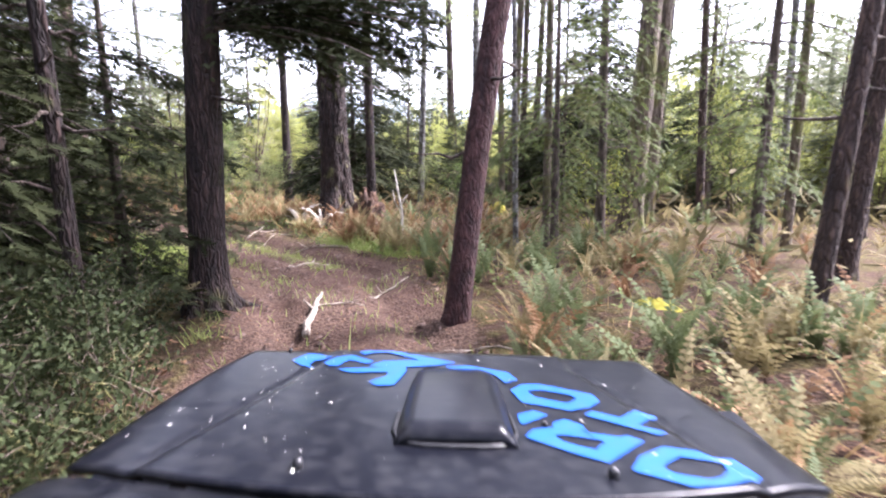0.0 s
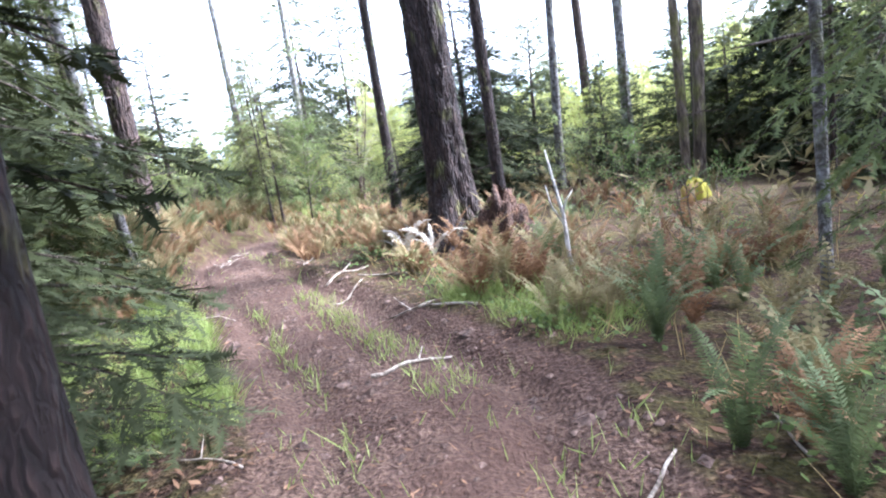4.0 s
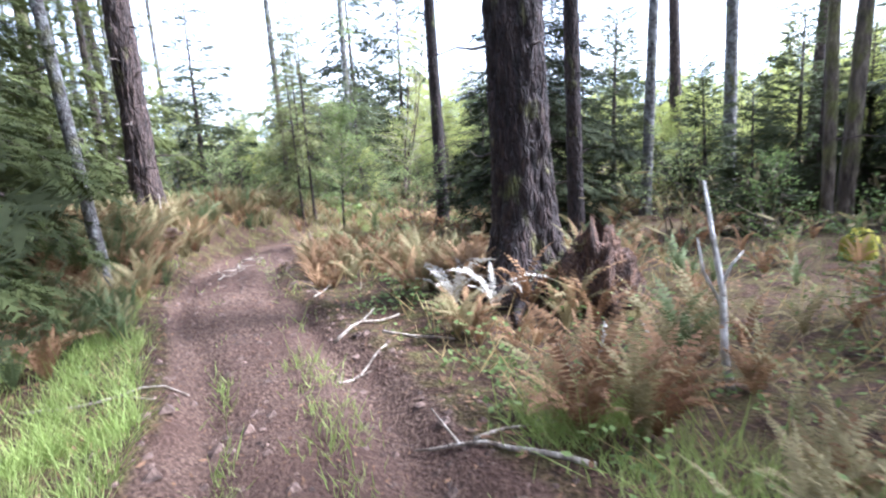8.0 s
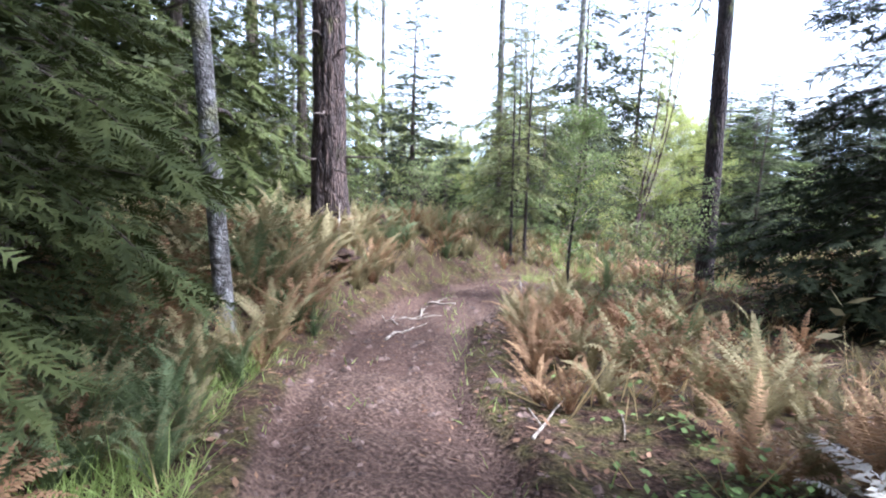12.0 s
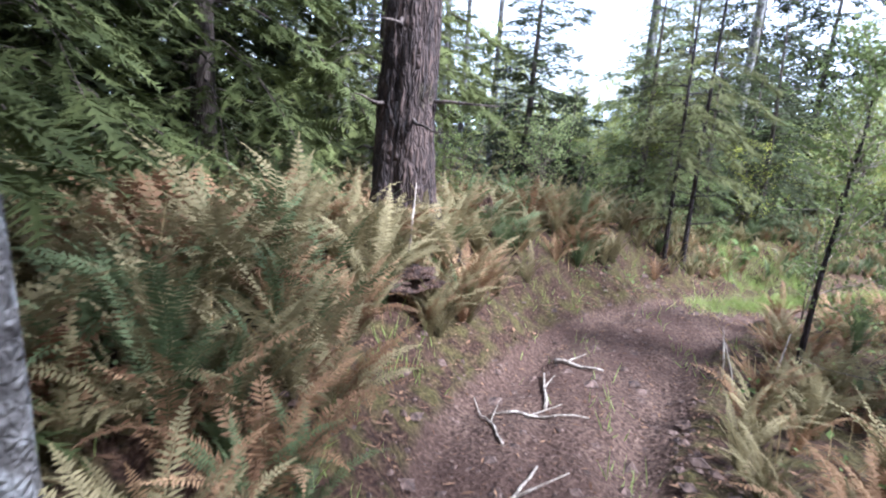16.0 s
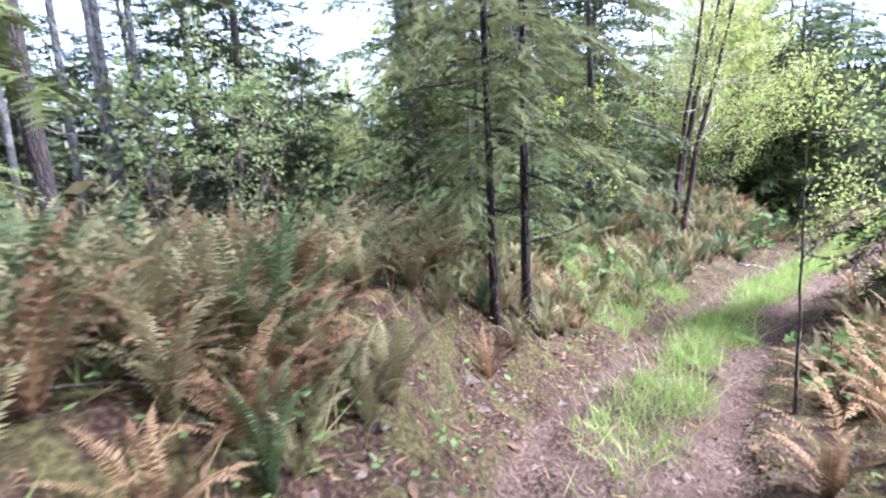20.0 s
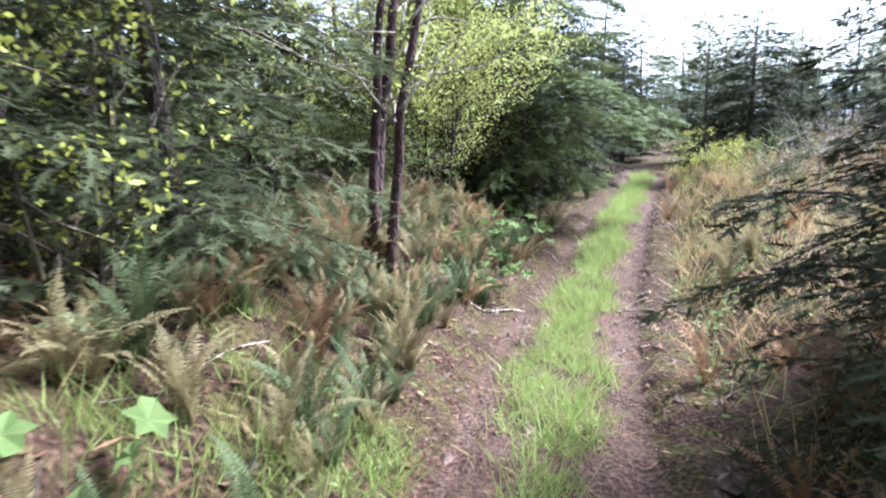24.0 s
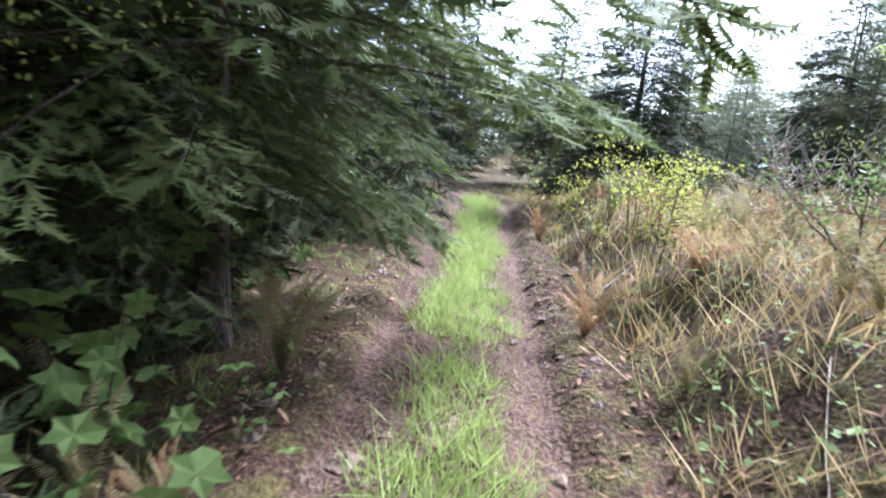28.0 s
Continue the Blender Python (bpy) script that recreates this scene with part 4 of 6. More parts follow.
# ---- the wood's depth: small trees and brush too many to count ----
def cone_tree(pile, at, tall, radius, r, n=60):
    u = r.uniform(0, 1, n) ** 0.8
    az, long = r.uniform(0, 6.28, n), radius * (1.05 - u) * r.uniform(0.7, 1.2, n)
    d = unit(np.stack([np.cos(az), np.sin(az), r.uniform(-0.45, 0.1, n)], -1))
    base = np.asarray(at) + np.stack([0 * u, 0 * u, tall * (0.06 + 0.94 * u)], -1)
    pile.add(*kites(base, d, unit(np.cross(d, [0, 0, 1.0])), long, long * 0.5 + 0.12, 0.55))
    pile.add(*tube([at, np.asarray(at) + [0, 0, tall]], [0.06 + 0.008 * tall, 0.01], 5, False))


r = np.random.default_rng(91)
deep, brush = Pile(), Pile()
count = 0
while count < 1500:
    az, far0 = r.uniform(0, 2 * math.pi), 15 + 75 * r.uniform() ** 1.3
    x, y = -6 + far0 * math.cos(az), 18 + far0 * 1.25 * math.sin(az)
    along, across, far = (float(a[0]) for a in beside(x, y))
    if far < (16 if y < 47 else 7) or (across > 0 and 30 < along < 70 and far < 22):
        continue
    cone_tree(deep, (x, y, ground_at(x, y) - 0.2), r.uniform(2.5, 7.5) * (1 if far < 40 else 1.5), r.uniform(0.9, 1.7) * (1 if far < 40 else 1.4), r)
    count += 1
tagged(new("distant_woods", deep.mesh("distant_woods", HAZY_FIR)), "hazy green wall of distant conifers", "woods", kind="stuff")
n = 26000
x, y = r.uniform(-30, 22, n), r.uniform(-4, 62, n)
along, across, far = beside(x, y)
ok = (far > 3.2) & (r.uniform(0, 1, n) < np.clip((far - 2) / 8, 0.1, 1))
x, y = x[ok], y[ok]
p = np.stack([x, y, np.concatenate([height(a, b) for a, b in zip(np.array_split(x, 20), np.array_split(y, 20))]) + r.gamma(2, 0.16, len(x))], -1)
d = unit(np.stack([r.normal(0, 1, len(x)), r.normal(0, 1, len(x)), r.uniform(0, 1.4, len(x))], -1))
shape = kites(p, d, unit(np.cross(d, r.normal(0, 1, d.shape))), r.uniform(0.15, 0.5, len(x)), r.uniform(0.03, 0.1, len(x)))
brush.add(*shape)
tagged(new("brush", brush.mesh("brush", FERN_OLIVE)), "olive brush and ferns deep in the wood", "undergrowth", kind="stuff")


# ---- light green broadleaf trees and shrubs ----
def broadleaf(seed, at, label, leaves_of, tall, stems, spread, leaves, stem_r, category="tree", name="broadleaf_tree", **more):
    parts, crown = broadleaf_parts(seed, tall, stems, spread, leaves, more.pop("wood", MOSSY_BARK), stem_r, at0=at, **more)
    t = thing(name, label, category, at)
    for n, me in parts:
        child(n, me, t)
    child("leaves", crown.mesh("leaves", leaves_of), t)
    return t


broadleaf(201, on(-7.3, 19.3), "slim dark sapling with pale forked branches and first leaves", ALDER, 3.9, 1, 0.9, 5000, 0.035, wood=OLD_BARK, pale=DRY_WOOD, twigs=55, start=0.24, lean=0.08, leaf_size=0.05, name="sapling", category="sapling")
three_stems = broadleaf(202, on(-9.0, 29.1), "red-brown alder with three bent stems and pale curved branches", SPRING, 7.0, 3, 2.6, 12000, 0.062, wood=RED_BARK, pale=DRY_WOOD, twigs=90, start=0.3, leaf_size=0.042, lines=[[(0.02, 0, -0.2), (-0.02, 0.1, 0.9), (0.14, 0.2, 2.2), (0.3, 0.4, 3.6), (0.5, 0.5, 6.2)], [(0.08, -0.05, -0.2), (0.2, 0.05, 0.8), (0.36, 0.1, 1.9), (0.75, 0.3, 3.5), (1.1, 0.6, 6.6)], [(-0.06, 0.05, -0.2), (0.05, 0.2, 1.2), (0.3, 0.5, 2.4), (0.62, 0.7, 4.0), (0.6, 1.0, 6.8)]])
for line in ([(0.36, 0.1, 2.05), (0.6, 0.2, 2.35), (0.95, 0.3, 2.5), (1.4, 0.45, 2.45)], [(0.35, 0.1, 2.0), (0.6, 0.2, 2.12), (0.9, 0.3, 2.08)], [(0.25, 0.0, 1.35), (0.45, 0.08, 1.58), (0.62, 0.12, 1.78)],
             [(0.0, 0.1, 1.75), (-0.4, 0.0, 1.82), (-0.85, -0.1, 1.58)], [(0.05, 0.1, 1.95), (-0.3, 0.25, 2.15), (-0.7, 0.3, 2.2)], [(0.1, 0.1, 2.75), (0.22, 0.1, 2.4), (0.36, 0.1, 2.1)], [(0.3, 0.05, 1.7), (0.5, 0.2, 1.72), (0.75, 0.25, 1.95)],
             [(0.3, 0.1, 2.0), (0.35, 0.5, 2.35), (0.5, 1.0, 2.4), (0.75, 1.5, 2.2)], [(0.3, 0.1, 1.8), (0.4, 0.5, 2.0), (0.5, 0.9, 2.0)], [(0.2, 0.1, 1.3), (0.3, 0.5, 1.5), (0.6, 0.95, 1.75)], [(0.3, 0.1, 1.6), (0.2, 0.6, 1.75), (0.45, 1.1, 1.6)]):
    line = np.array(line)
    t = np.linspace(0, len(line) - 1, 9)
    line = np.stack([np.interp(t, np.arange(len(line)), line[:, a]) for a in range(3)], -1)
    line[1:-1] = (line[:-2] + 2 * line[1:-1] + line[2:]) / 4
    limb = Pile()
    limb.add(*tube(line, np.linspace(0.016, 0.005, 9), 6))
    child("branch", limb.mesh("branch", PALE_WOOD, True), three_stems, "pale curved bare branch")
broadleaf(203, on(-8.4, 32.3), "alder covered in small yellow-green spring leaves", SPRING, 4.6, 5, 2.4, 66000, 0.018, twigs=260, start=0.12, lean=0.15, leaf_size=0.042, wood=OLD_BARK, pale=TWIG_BARK)
broadleaf(204, on(-8.03, 22.85), "thin leafy sapling beside the trail", SPRING, 2.7, 1, 0.8, 2600, 0.016, twigs=44, start=0.3, lean=0.005, leaf_size=0.034, name="sapling", category="sapling")
shrubs = [(-13.0, 23.0, 2.6, ALDER), (-12.2, 26.8, 3.2, YELLOW), (-11.2, 21.0, 1.6, ALDER), (-5.6, 18.8, 2.2, ALDER), (-10.4, 26.9, 2.6, YELLOW), (-8.9, 31.7, 1.5, ALDER), (-8.0, 34.2, 1.6, BROAD), (-10.3, 29.7, 2.2, BROAD), (-8.3, 32.6, 0.9, BROAD), (-5.0, 38.7, 1.2, BROAD), (-4.3, 40.6, 1.3, YELLOW), (-1.4, 45.0, 1.6, ALDER), (1.0, 43.8, 1.4, ALDER), (-2.9, 47.0, 1.8, BROAD), (-5.8, 20.9, 2.8, ALDER), (-3.9, 24.0, 2.6, ALDER), (0.4, 15.5, 1.7, BROAD), (1.0, 12.8, 1.5, BROAD), (-11.8, 19.2, 1.8, ALDER), (2.9, 11.0, 1.8, YELLOW), (-0.2, 18.0, 2.2, ALDER), (-2.5, 33.6, 1.1, BROAD)]
for i, (x, y, tall, mat) in enumerate(shrubs):
    broadleaf(220 + i, on(x, y), ("light green shrub in young leaf", "sparse yellow-green shrub among ferns", "leafy green shrub beside the trail")[i % 3], mat, tall, 3 + i % 3, 0.8 + tall * 0.16, int(620 * tall), 0.014, twigs=int(14 * tall), start=0.15, lean=0.18, leaf_size=0.045, name="shrub", category="shrub", low=0.2)
ALDERS = []
for i in range(3):
    parts, crown = broadleaf_parts(260 + i, 5.5, 4, 2.3, 6500, MOSSY_BARK, 0.05, twigs=90, start=0.05, lean=0.2, leaf_size=0.085)
    ALDERS.append(parts + [("leaves", crown.mesh("leaves", SPRING))])
r = np.random.default_rng(77)
for i, (x, y) in enumerate([(-8.5, 23.5), (-6.8, 25.5), (-9.0, 27.5), (-4.4, 27.5), (-12, 30.5), (-14.5, 33), (-3.2, 31), (-0.5, 29), (2.5, 31), (-17, 31), (6.5, 28), (9.5, 24), (-11, 36), (5, 33), (11, 16), (12, 20), (-20, 34), (13, 9), (-7, 34), (-1.5, 37), (-9.5, 41), (4, 20.5), (-13.5, 28.5), (-10.5, 31.0), (-7.6, 29.8), (-5.2, 30.6), (-1.8, 27.0), (0.5, 25.0), (2.2, 26.5), (-15.5, 30.0), (5.4, 20.0), (7.0, 24.8), (-6.0, 28.0), (-18.5, 29.0), (-4.6, 33.5)]):
    if float(beside(x, y)[2][0]) > 5.2 and not (-3 < x < 6.5 and y < 24.5):
        plant_tree(ALDERS[i % 3], on(x, y), "young alder in pale green spring leaf", "tree", "pale green alders", r.uniform(0, 6.28), r.uniform(0.6, 1.0), "broadleaf_tree")
r = np.random.default_rng(79)
far_alders = 0
while far_alders < 46:
    x, y = r.uniform(-15, 13), r.uniform(9, 37)
    if float(beside(x, y)[2][0]) < (6.0 if x > -5 else 8.0) or (-13 < x < -4 and y < 20) or (-3 < x < 6.5 and y < 24):
        continue
    plant_tree(ALDERS[far_alders % 3], on(x, y), "young alder in pale green spring leaf", "tree", "pale green alders", r.uniform(0, 6.28), r.uniform(0.45, 0.95), "broadleaf_tree")
    far_alders += 1
# bushes that darken the left of the start, shade painted into their leaves
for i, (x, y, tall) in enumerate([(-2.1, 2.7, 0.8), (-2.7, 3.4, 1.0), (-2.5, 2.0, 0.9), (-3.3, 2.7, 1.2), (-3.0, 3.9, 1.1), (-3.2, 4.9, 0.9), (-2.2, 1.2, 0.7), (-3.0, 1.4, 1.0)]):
    broadleaf(270 + i, on(x, y), "dense evergreen bush, its leaves coloured dark for shade", SHADE_LEAF, tall, 7, 0.5, 2600, 0.01, twigs=60, start=0.08, lean=0.3, leaf_size=0.045, name="shrub", category="shrub", low=0.1)
broadleaf(240, on(-2.35, 35.9), "bright yellow-green salmonberry shrub beside the trail", YELLOW, 1.35, 9, 0.3, 1500, 0.009, twigs=60, start=0.2, lean=0.16, leaf_size=0.04, name="shrub", category="shrub", low=0.1)
broadleaf(241, on(-1.7, 36.6), "bright yellow-green salmonberry shrub on the slope", YELLOW, 1.2, 6, 0.3, 900, 0.009, twigs=36, start=0.2, lean=0.18, leaf_size=0.04, name="shrub", category="shrub", low=0.1)
broadleaf(242, on(-1.6, 39.0), "yellow-green shrub at the trail's edge", YELLOW, 1.3, 6, 0.4, 560, 0.01, twigs=36, start=0.2, lean=0.25, leaf_size=0.05, name="shrub", category="shrub", low=0.1)
for i, (x, y, tall) in enumerate([(-0.7, 35.2, 1.3), (0.4, 36.4, 1.5), (-1.2, 33.6, 1.7), (0.9, 34.6, 1.6), (1.8, 37.5, 1.4), (-3.0, 32.2, 1.2)]):
    t = thing("dead_shrub", "bare grey dead shrub with tangled branches", "shrub", on(x, y))
    parts, _ = broadleaf_parts(250 + i, tall, 5, 0.9, 40, DRY_WOOD, 0.016, twigs=40, start=0.1, lean=0.35)
    for n, me in parts:
        child(n, me, t)

# ---- ferns ----
def scatter(n, s0, s1, a0, a1, r):
    """Points in a band along the trail."""
    s, a = r.uniform(s0, s1, n), r.uniform(a0, a1, n)
    x = np.interp(s + seg[3], ROAD_S, ROAD[:, 0]) + a * np.interp(s + seg[3], ROAD_S, ROAD_T[:, 1])
    y = np.interp(s + seg[3], ROAD_S, ROAD[:, 1]) - a * np.interp(s + seg[3], ROAD_S, ROAD_T[:, 0])
    z = np.concatenate([height(p, q) for p, q in zip(np.array_split(x, max(1, n // 2000)), np.array_split(y, max(1, n // 2000)))])
    return np.stack([x, y, z], -1), s, a


FERNS = {}
for kind, mat in (("green", FERN_GREEN), ("olive", FERN_OLIVE), ("brown", FERN_BROWN)):
    FERNS[kind] = [fern_mesh("fern", 300 + i + len(kind) * 10, (15, 17, 13)[i], (0.85, 0.75, 0.95)[i], mat, 28, (0.1, 0.22, 0.05)[i] if kind != "brown" else 0.25, 0.05 if kind == "green" else (0.2 if kind == "olive" else 0.45)) for i in range(3)]
FRONDS = {}
for kind, mat in (("green", FERN_GREEN), ("olive", FERN_OLIVE), ("brown", FERN_BROWN)):
    FRONDS[kind] = [frond_mesh(360 + i, 0.8, mat, 36, (0.06 + 0.06 * (i % 4)) if kind != "brown" else 0.22, 0.05 if kind == "green" else (0.2 if kind == "olive" else 0.45)) for i in range(8)]
FERN_LABEL = {"green": "grey-green sword fern with arching fronds", "olive": "olive and yellowing sword fern on the forest floor", "brown": "withered rust-brown sword fern with arching dry fronds"}
TRUNKS = [(o.location.x, o.location.y) for o in scene.objects if o.name.startswith("tree") and o.parent is None]


def fern_mix(along, across):
    if along < 9:
        return (0.5, 0.4, 0.1) if across < 0 else (0.4, 0.45, 0.15)
    if along < 14:
        return (0.1, 0.3, 0.6) if across > 0 else (0.25, 0.35, 0.4)
    if 23.5 < along < 27 and across < 0:
        return (0.22, 0.53, 0.25)
    if along < 26:
        return (0.15, 0.55, 0.3) if across < 0 else (0.06, 0.44, 0.5)
    return (0.4, 0.4, 0.2) if across < 0 else (0.05, 0.5, 0.45)


r = np.random.default_rng(41)
places, tries = [], 0
for x, y in zip(*scatter(90, 28, 47, 1.35, 5.5, r)[0][:, :2].T):
    along, across, far = (float(a[0]) for a in beside(x, y))
    places.append((x, y, far, along, across))
for s0, s1, a0, a1, n in ((13.5, 24.5, -4.2, -1.5, 300), (14.5, 24.0, 1.15, 3.4, 170), (24.5, 27.5, -3.2, -1.3, 60), (14.2, 18.2, -3.4, -1.0, 210), (18.0, 24.0, -3.0, -1.2, 190), (25.0, 31.0, -2.8, -0.9, 130), (29.5, 36.0, -3.4, -0.95, 300), (0.5, 9.0, 1.35, 4.5, 150), (-1.0, 8.0, -3.4, -1.7, 40), (8.0, 13.0, 1.5, 3.6, 70), (31.0, 38.0, -2.6, -1.0, 26)):
    for x, y in zip(*scatter(n, s0, s1, a0, a1, r)[0][:, :2].T):
        along, across, far = (float(a[0]) for a in beside(x, y))
        if not any((x - a) ** 2 + (y - b) ** 2 < 0.14 for a, b in TRUNKS):
            places.append((x, y, far, along, across))
for x, y in zip(r.uniform(-3.9, -1.2, 46), r.uniform(13.35, 14.4, 46)):
    if (x + 2.42) ** 2 + (y - 13.8) ** 2 > 0.3:
        along, across, far = (float(a[0]) for a in beside(x, y))
        places.append((x, y, 1.2, 12.9, 0.5))
for x, y in zip(r.uniform(-10.9, -9.2, 40), r.uniform(15.6, 17.3, 40)):
    if (x + 10.2) ** 2 + (y - 16.85) ** 2 > 0.2 and float(beside(x, y)[2][0]) > 1.1:
        places.append((x, y, 1.2, 17.0, -1.5))
while len(places) < 2500 and tries < 90000:
    tries += 1
    x, y = r.uniform(-16, 9), r.uniform(-2, 42)
    along, across, far = (float(a[0]) for a in beside(x, y))
    if far < float(trail_half(along)) + (0.4 if along < 15 else (0.6 if 17.5 < along < 25 and across < 0 else 0.3)) or far > 9.5 or r.uniform() > 1.35 - far / 9:
        continue
    if any(s0 < along < s1 and a0 < across < a1 for s0, s1, a0, a1 in VERGES):
        continue
    if along > 28 and across < 0 and r.uniform() < 0.5:
        continue
    if 8.0 < along < 14.5 and 0 < across < 2.5 and r.uniform() < 0.75:
        continue
    if 11.3 < along < 15.6 and across < -1 and r.uniform() < 0.6:
        continue
    if along > 30 and 0 < across < 5 and r.uniform() < 0.7:
        continue
    if any((x - a) ** 2 + (y - b) ** 2 < 0.16 for a, b in TRUNKS) or any((x - p[0]) ** 2 + (y - p[1]) ** 2 < 0.16 for p in places[-500:]):
        continue
    places.append((x, y, far, along, across))
places.sort(key=lambda p: p[2])
LIGHT = {k: [fern_mesh("fern", 340 + i, 8, 0.8, m, 13, 0.1 if k != "brown" else 0.22, 0.2) for i in range(2)] for k, m in (("green", FERN_GREEN), ("olive", FERN_OLIVE), ("brown", FERN_BROWN))}
rest = {k: Pile() for k in FERNS}
for i, (x, y, far, along, across) in enumerate(places):
    kind = ("green", "olive", "brown")[r.choice(3, p=fern_mix(along, across))]
    me = FERNS[kind][r.integers(3)]
    size, turn = r.uniform(0.65, 1.15) * ((0.92 if across < -1.6 or along < 18.3 else 0.68) if 15 < along < 25 and across < 0 else (0.74 if 14 < along < 25 else (0.6 if 25 < along < 37 and across < 0 else 0.85))), r.uniform(0, 6.28)
    if (along < 8.5 or 11 < along < 16) and across < 0 and kind != "green" and r.uniform() < 0.5:
        kind = "green"
        me = FERNS[kind][r.integers(3)]
    if i < 350:
        f = thing("fern", FERN_LABEL[kind], "fern", on(x, y, 0.02), "sword ferns", turn, size)
        for q in range(11 + i % 5 if i < 200 else 9 + i % 4):
            fr = child("frond", FRONDS[kind][(q * 5 + i) % 8], f)
            fr.rotation_euler = (r.normal(0, 0.1), r.normal(0, 0.12), q * 2.4 + r.normal(0, 0.3))
            k = r.uniform(0.75, 1.15)
            fr.scale = (k, k, k)
    else:
        if i > 560:
            me = LIGHT[kind][i % 2]
        v = np.empty(len(me.vertices) * 3)
        me.vertices.foreach_get("co", v)
        v = turned(v.reshape(-1, 3) * size, turn, 0, on(x, y, 0.02))
        rest[kind].add(v, np.arange(len(v)).reshape(-1, 4))
for kind, mat in (("green", FERN_GREEN), ("olive", FERN_OLIVE), ("brown", FERN_BROWN)):
    tagged(new("fern_undergrowth", rest[kind].mesh("fern_undergrowth", mat)), FERN_LABEL[kind].replace("fern", "ferns further off"), "ferns", kind="stuff")


# ---- grass, stalks, low leaves and litter ----
def blades(p, tall, wide, r, lean=0.35):
    d = unit(np.stack([r.normal(0, lean, len(p)), r.normal(0, lean, len(p)), np.ones(len(p))], -1))
    s = unit(np.cross(d, r.normal(0, 1, (len(p), 3))))
    return kites(p - [0, 0, 0.01], d, s, tall, wide, 0.3)


def clumped(p, r, size, keep):
    k = swell(p[:, 0], p[:, 1], size, 4.0) + 0.6 * swell(p[:, 0], p[:, 1], size * 0.4, 8.0)
    return p[k + r.normal(0, 0.25, len(p)) > keep]


r = np.random.default_rng(51)
grass = Pile()
for s0, s1, a0, a1 in VERGES:
    p, s, a = scatter(int(1700 * (s1 - s0) * (a1 - a0)), s0, s1, a0, a1, r)
    p = clumped(p, r, 0.35, -0.05)
    grass.add(*blades(p, r.gamma(3, 0.05, len(p)) + 0.04, r.uniform(0.004, 0.010, len(p)), r, 0.6))
p, s, a = scatter(60000, GRASS_FROM, 48, -0.5, 0.5, r)
p = p[(r.uniform(0, 1, len(p)) < np.clip((s - GRASS_FROM) / 3, 0, 1)) & (np.abs(a) < 0.27 + 0.09 * np.sin(s * 2.3) + 0.07 * np.sin(s * 5.9 + 1) + r.normal(0, 0.06, len(s)))]
p = clumped(p, r, 0.3, -0.35)
grass.add(*blades(p, r.gamma(2.2, 0.06, len(p)) + 0.03, r.uniform(0.004, 0.010, len(p)), r, 0.7))
for s0, s1, a0, a1, n in ((7, 23, -1.2, 1.2, 9000), (8.5, 13, -0.5, 0.45, 3000), (14, 26, -2.4, -1.0, 5000), (28, 48, 1.0, 2.2, 5000), (3, 9, -1.5, 1.6, 2500), (30, 48, -2.0, -1.0, 5000)):
    p, s, a = scatter(n, s0, s1, a0, a1, r)
    p = clumped(p, r, 0.45, 0.75 if a0 == -1.2 else 0.35)
    grass.add(*blades(p, r.gamma(4, 0.025, len(p)) + 0.03, r.uniform(0.005, 0.01, len(p)), r, 0.5))
tagged(new("grass", grass.mesh("grass", GRASS)), "fresh green grass along and between the wheel ruts", "grass", kind="stuff")

stalks = Pile()
for s0, s1, a0, a1, n in ((GRASS_FROM, 46, -0.45, 0.45, 3500), (9, 16.4, -2.5, -1.0, 1500), (26.3, 28.8, -2.6, -1.15, 700)):
    p, s, a = scatter(n, s0, s1, a0, a1, r)
    p = clumped(p, r, 0.4, 0.1)
    stalks.add(*blades(p, r.gamma(3, 0.035, len(p)) + 0.03, r.uniform(0.004, 0.009, len(p)), r, 1.0))
for s0, s1, a0, a1, n in ((10, 26, 1.2, 6, 3000), (16, 28, -6, -1.3, 3000), (27, 50, 1.1, 8, 42000), (0, 10, 1.4, 7, 1400), (20, 30, -5, -1.5, 1200)):
    p, s, a = scatter(n, s0, s1, a0, a1, r)
    p = clumped(p, r, 0.9, 0.0)
    stalks.add(*blades(p, r.gamma(4, 0.062, len(p)) + 0.08, r.uniform(0.006, 0.014, len(p)), r, 0.7))
tagged(new("dry_stalks", stalks.mesh("dry_stalks", STRAW)), "pale dry stalks among the ferns", "dry grass", kind="stuff")

low = Pile()
for s0, s1, a0, a1, n, keep in ((3, 14, 1.4, 6, 9000, 0.25), (-2, 8, -6, -1.5, 9000, 0.2), (12, 24, -6, -1.3, 3000, 0.7), (22, 30, -4.5, -0.78, 5000, 0.2), (30, 46, -4.5, -0.78, 7000, 0.3), (20, 34, 1.1, 4.5, 9000, 0.2), (30, 48, 0.95, 4.5, 12000, 0.25), (8, 14.5, 1.1, 3.2, 6000, 0.5), (8, 20, 1.2, 5, 4000, 0.6)):
    p, s, a = scatter(n, s0, s1, a0, a1, r)
    p = clumped(p, r, 0.8, keep)
    p[:, 2] += r.gamma(2, 0.06, len(p))
    d = unit(np.stack([r.normal(0, 1, len(p)), r.normal(0, 1, len(p)), r.normal(0, 0.35, len(p))], -1))
    s = unit(np.cross(d, np.stack([r.normal(0, 0.35, len(p)), r.normal(0, 0.35, len(p)), np.ones(len(p))], -1)))
    low.add(*kites(p, d, s, r.uniform(0.03, 0.085, len(p)), r.uniform(0.02, 0.05, len(p)), 0.5))
tagged(new("low_leaves", low.mesh("low_leaves", BROAD)), "low green leafy undergrowth", "undergrowth", kind="stuff")

litter = Pile()
p, s, a = scatter(34000, -3, 46, -6, 6, r)
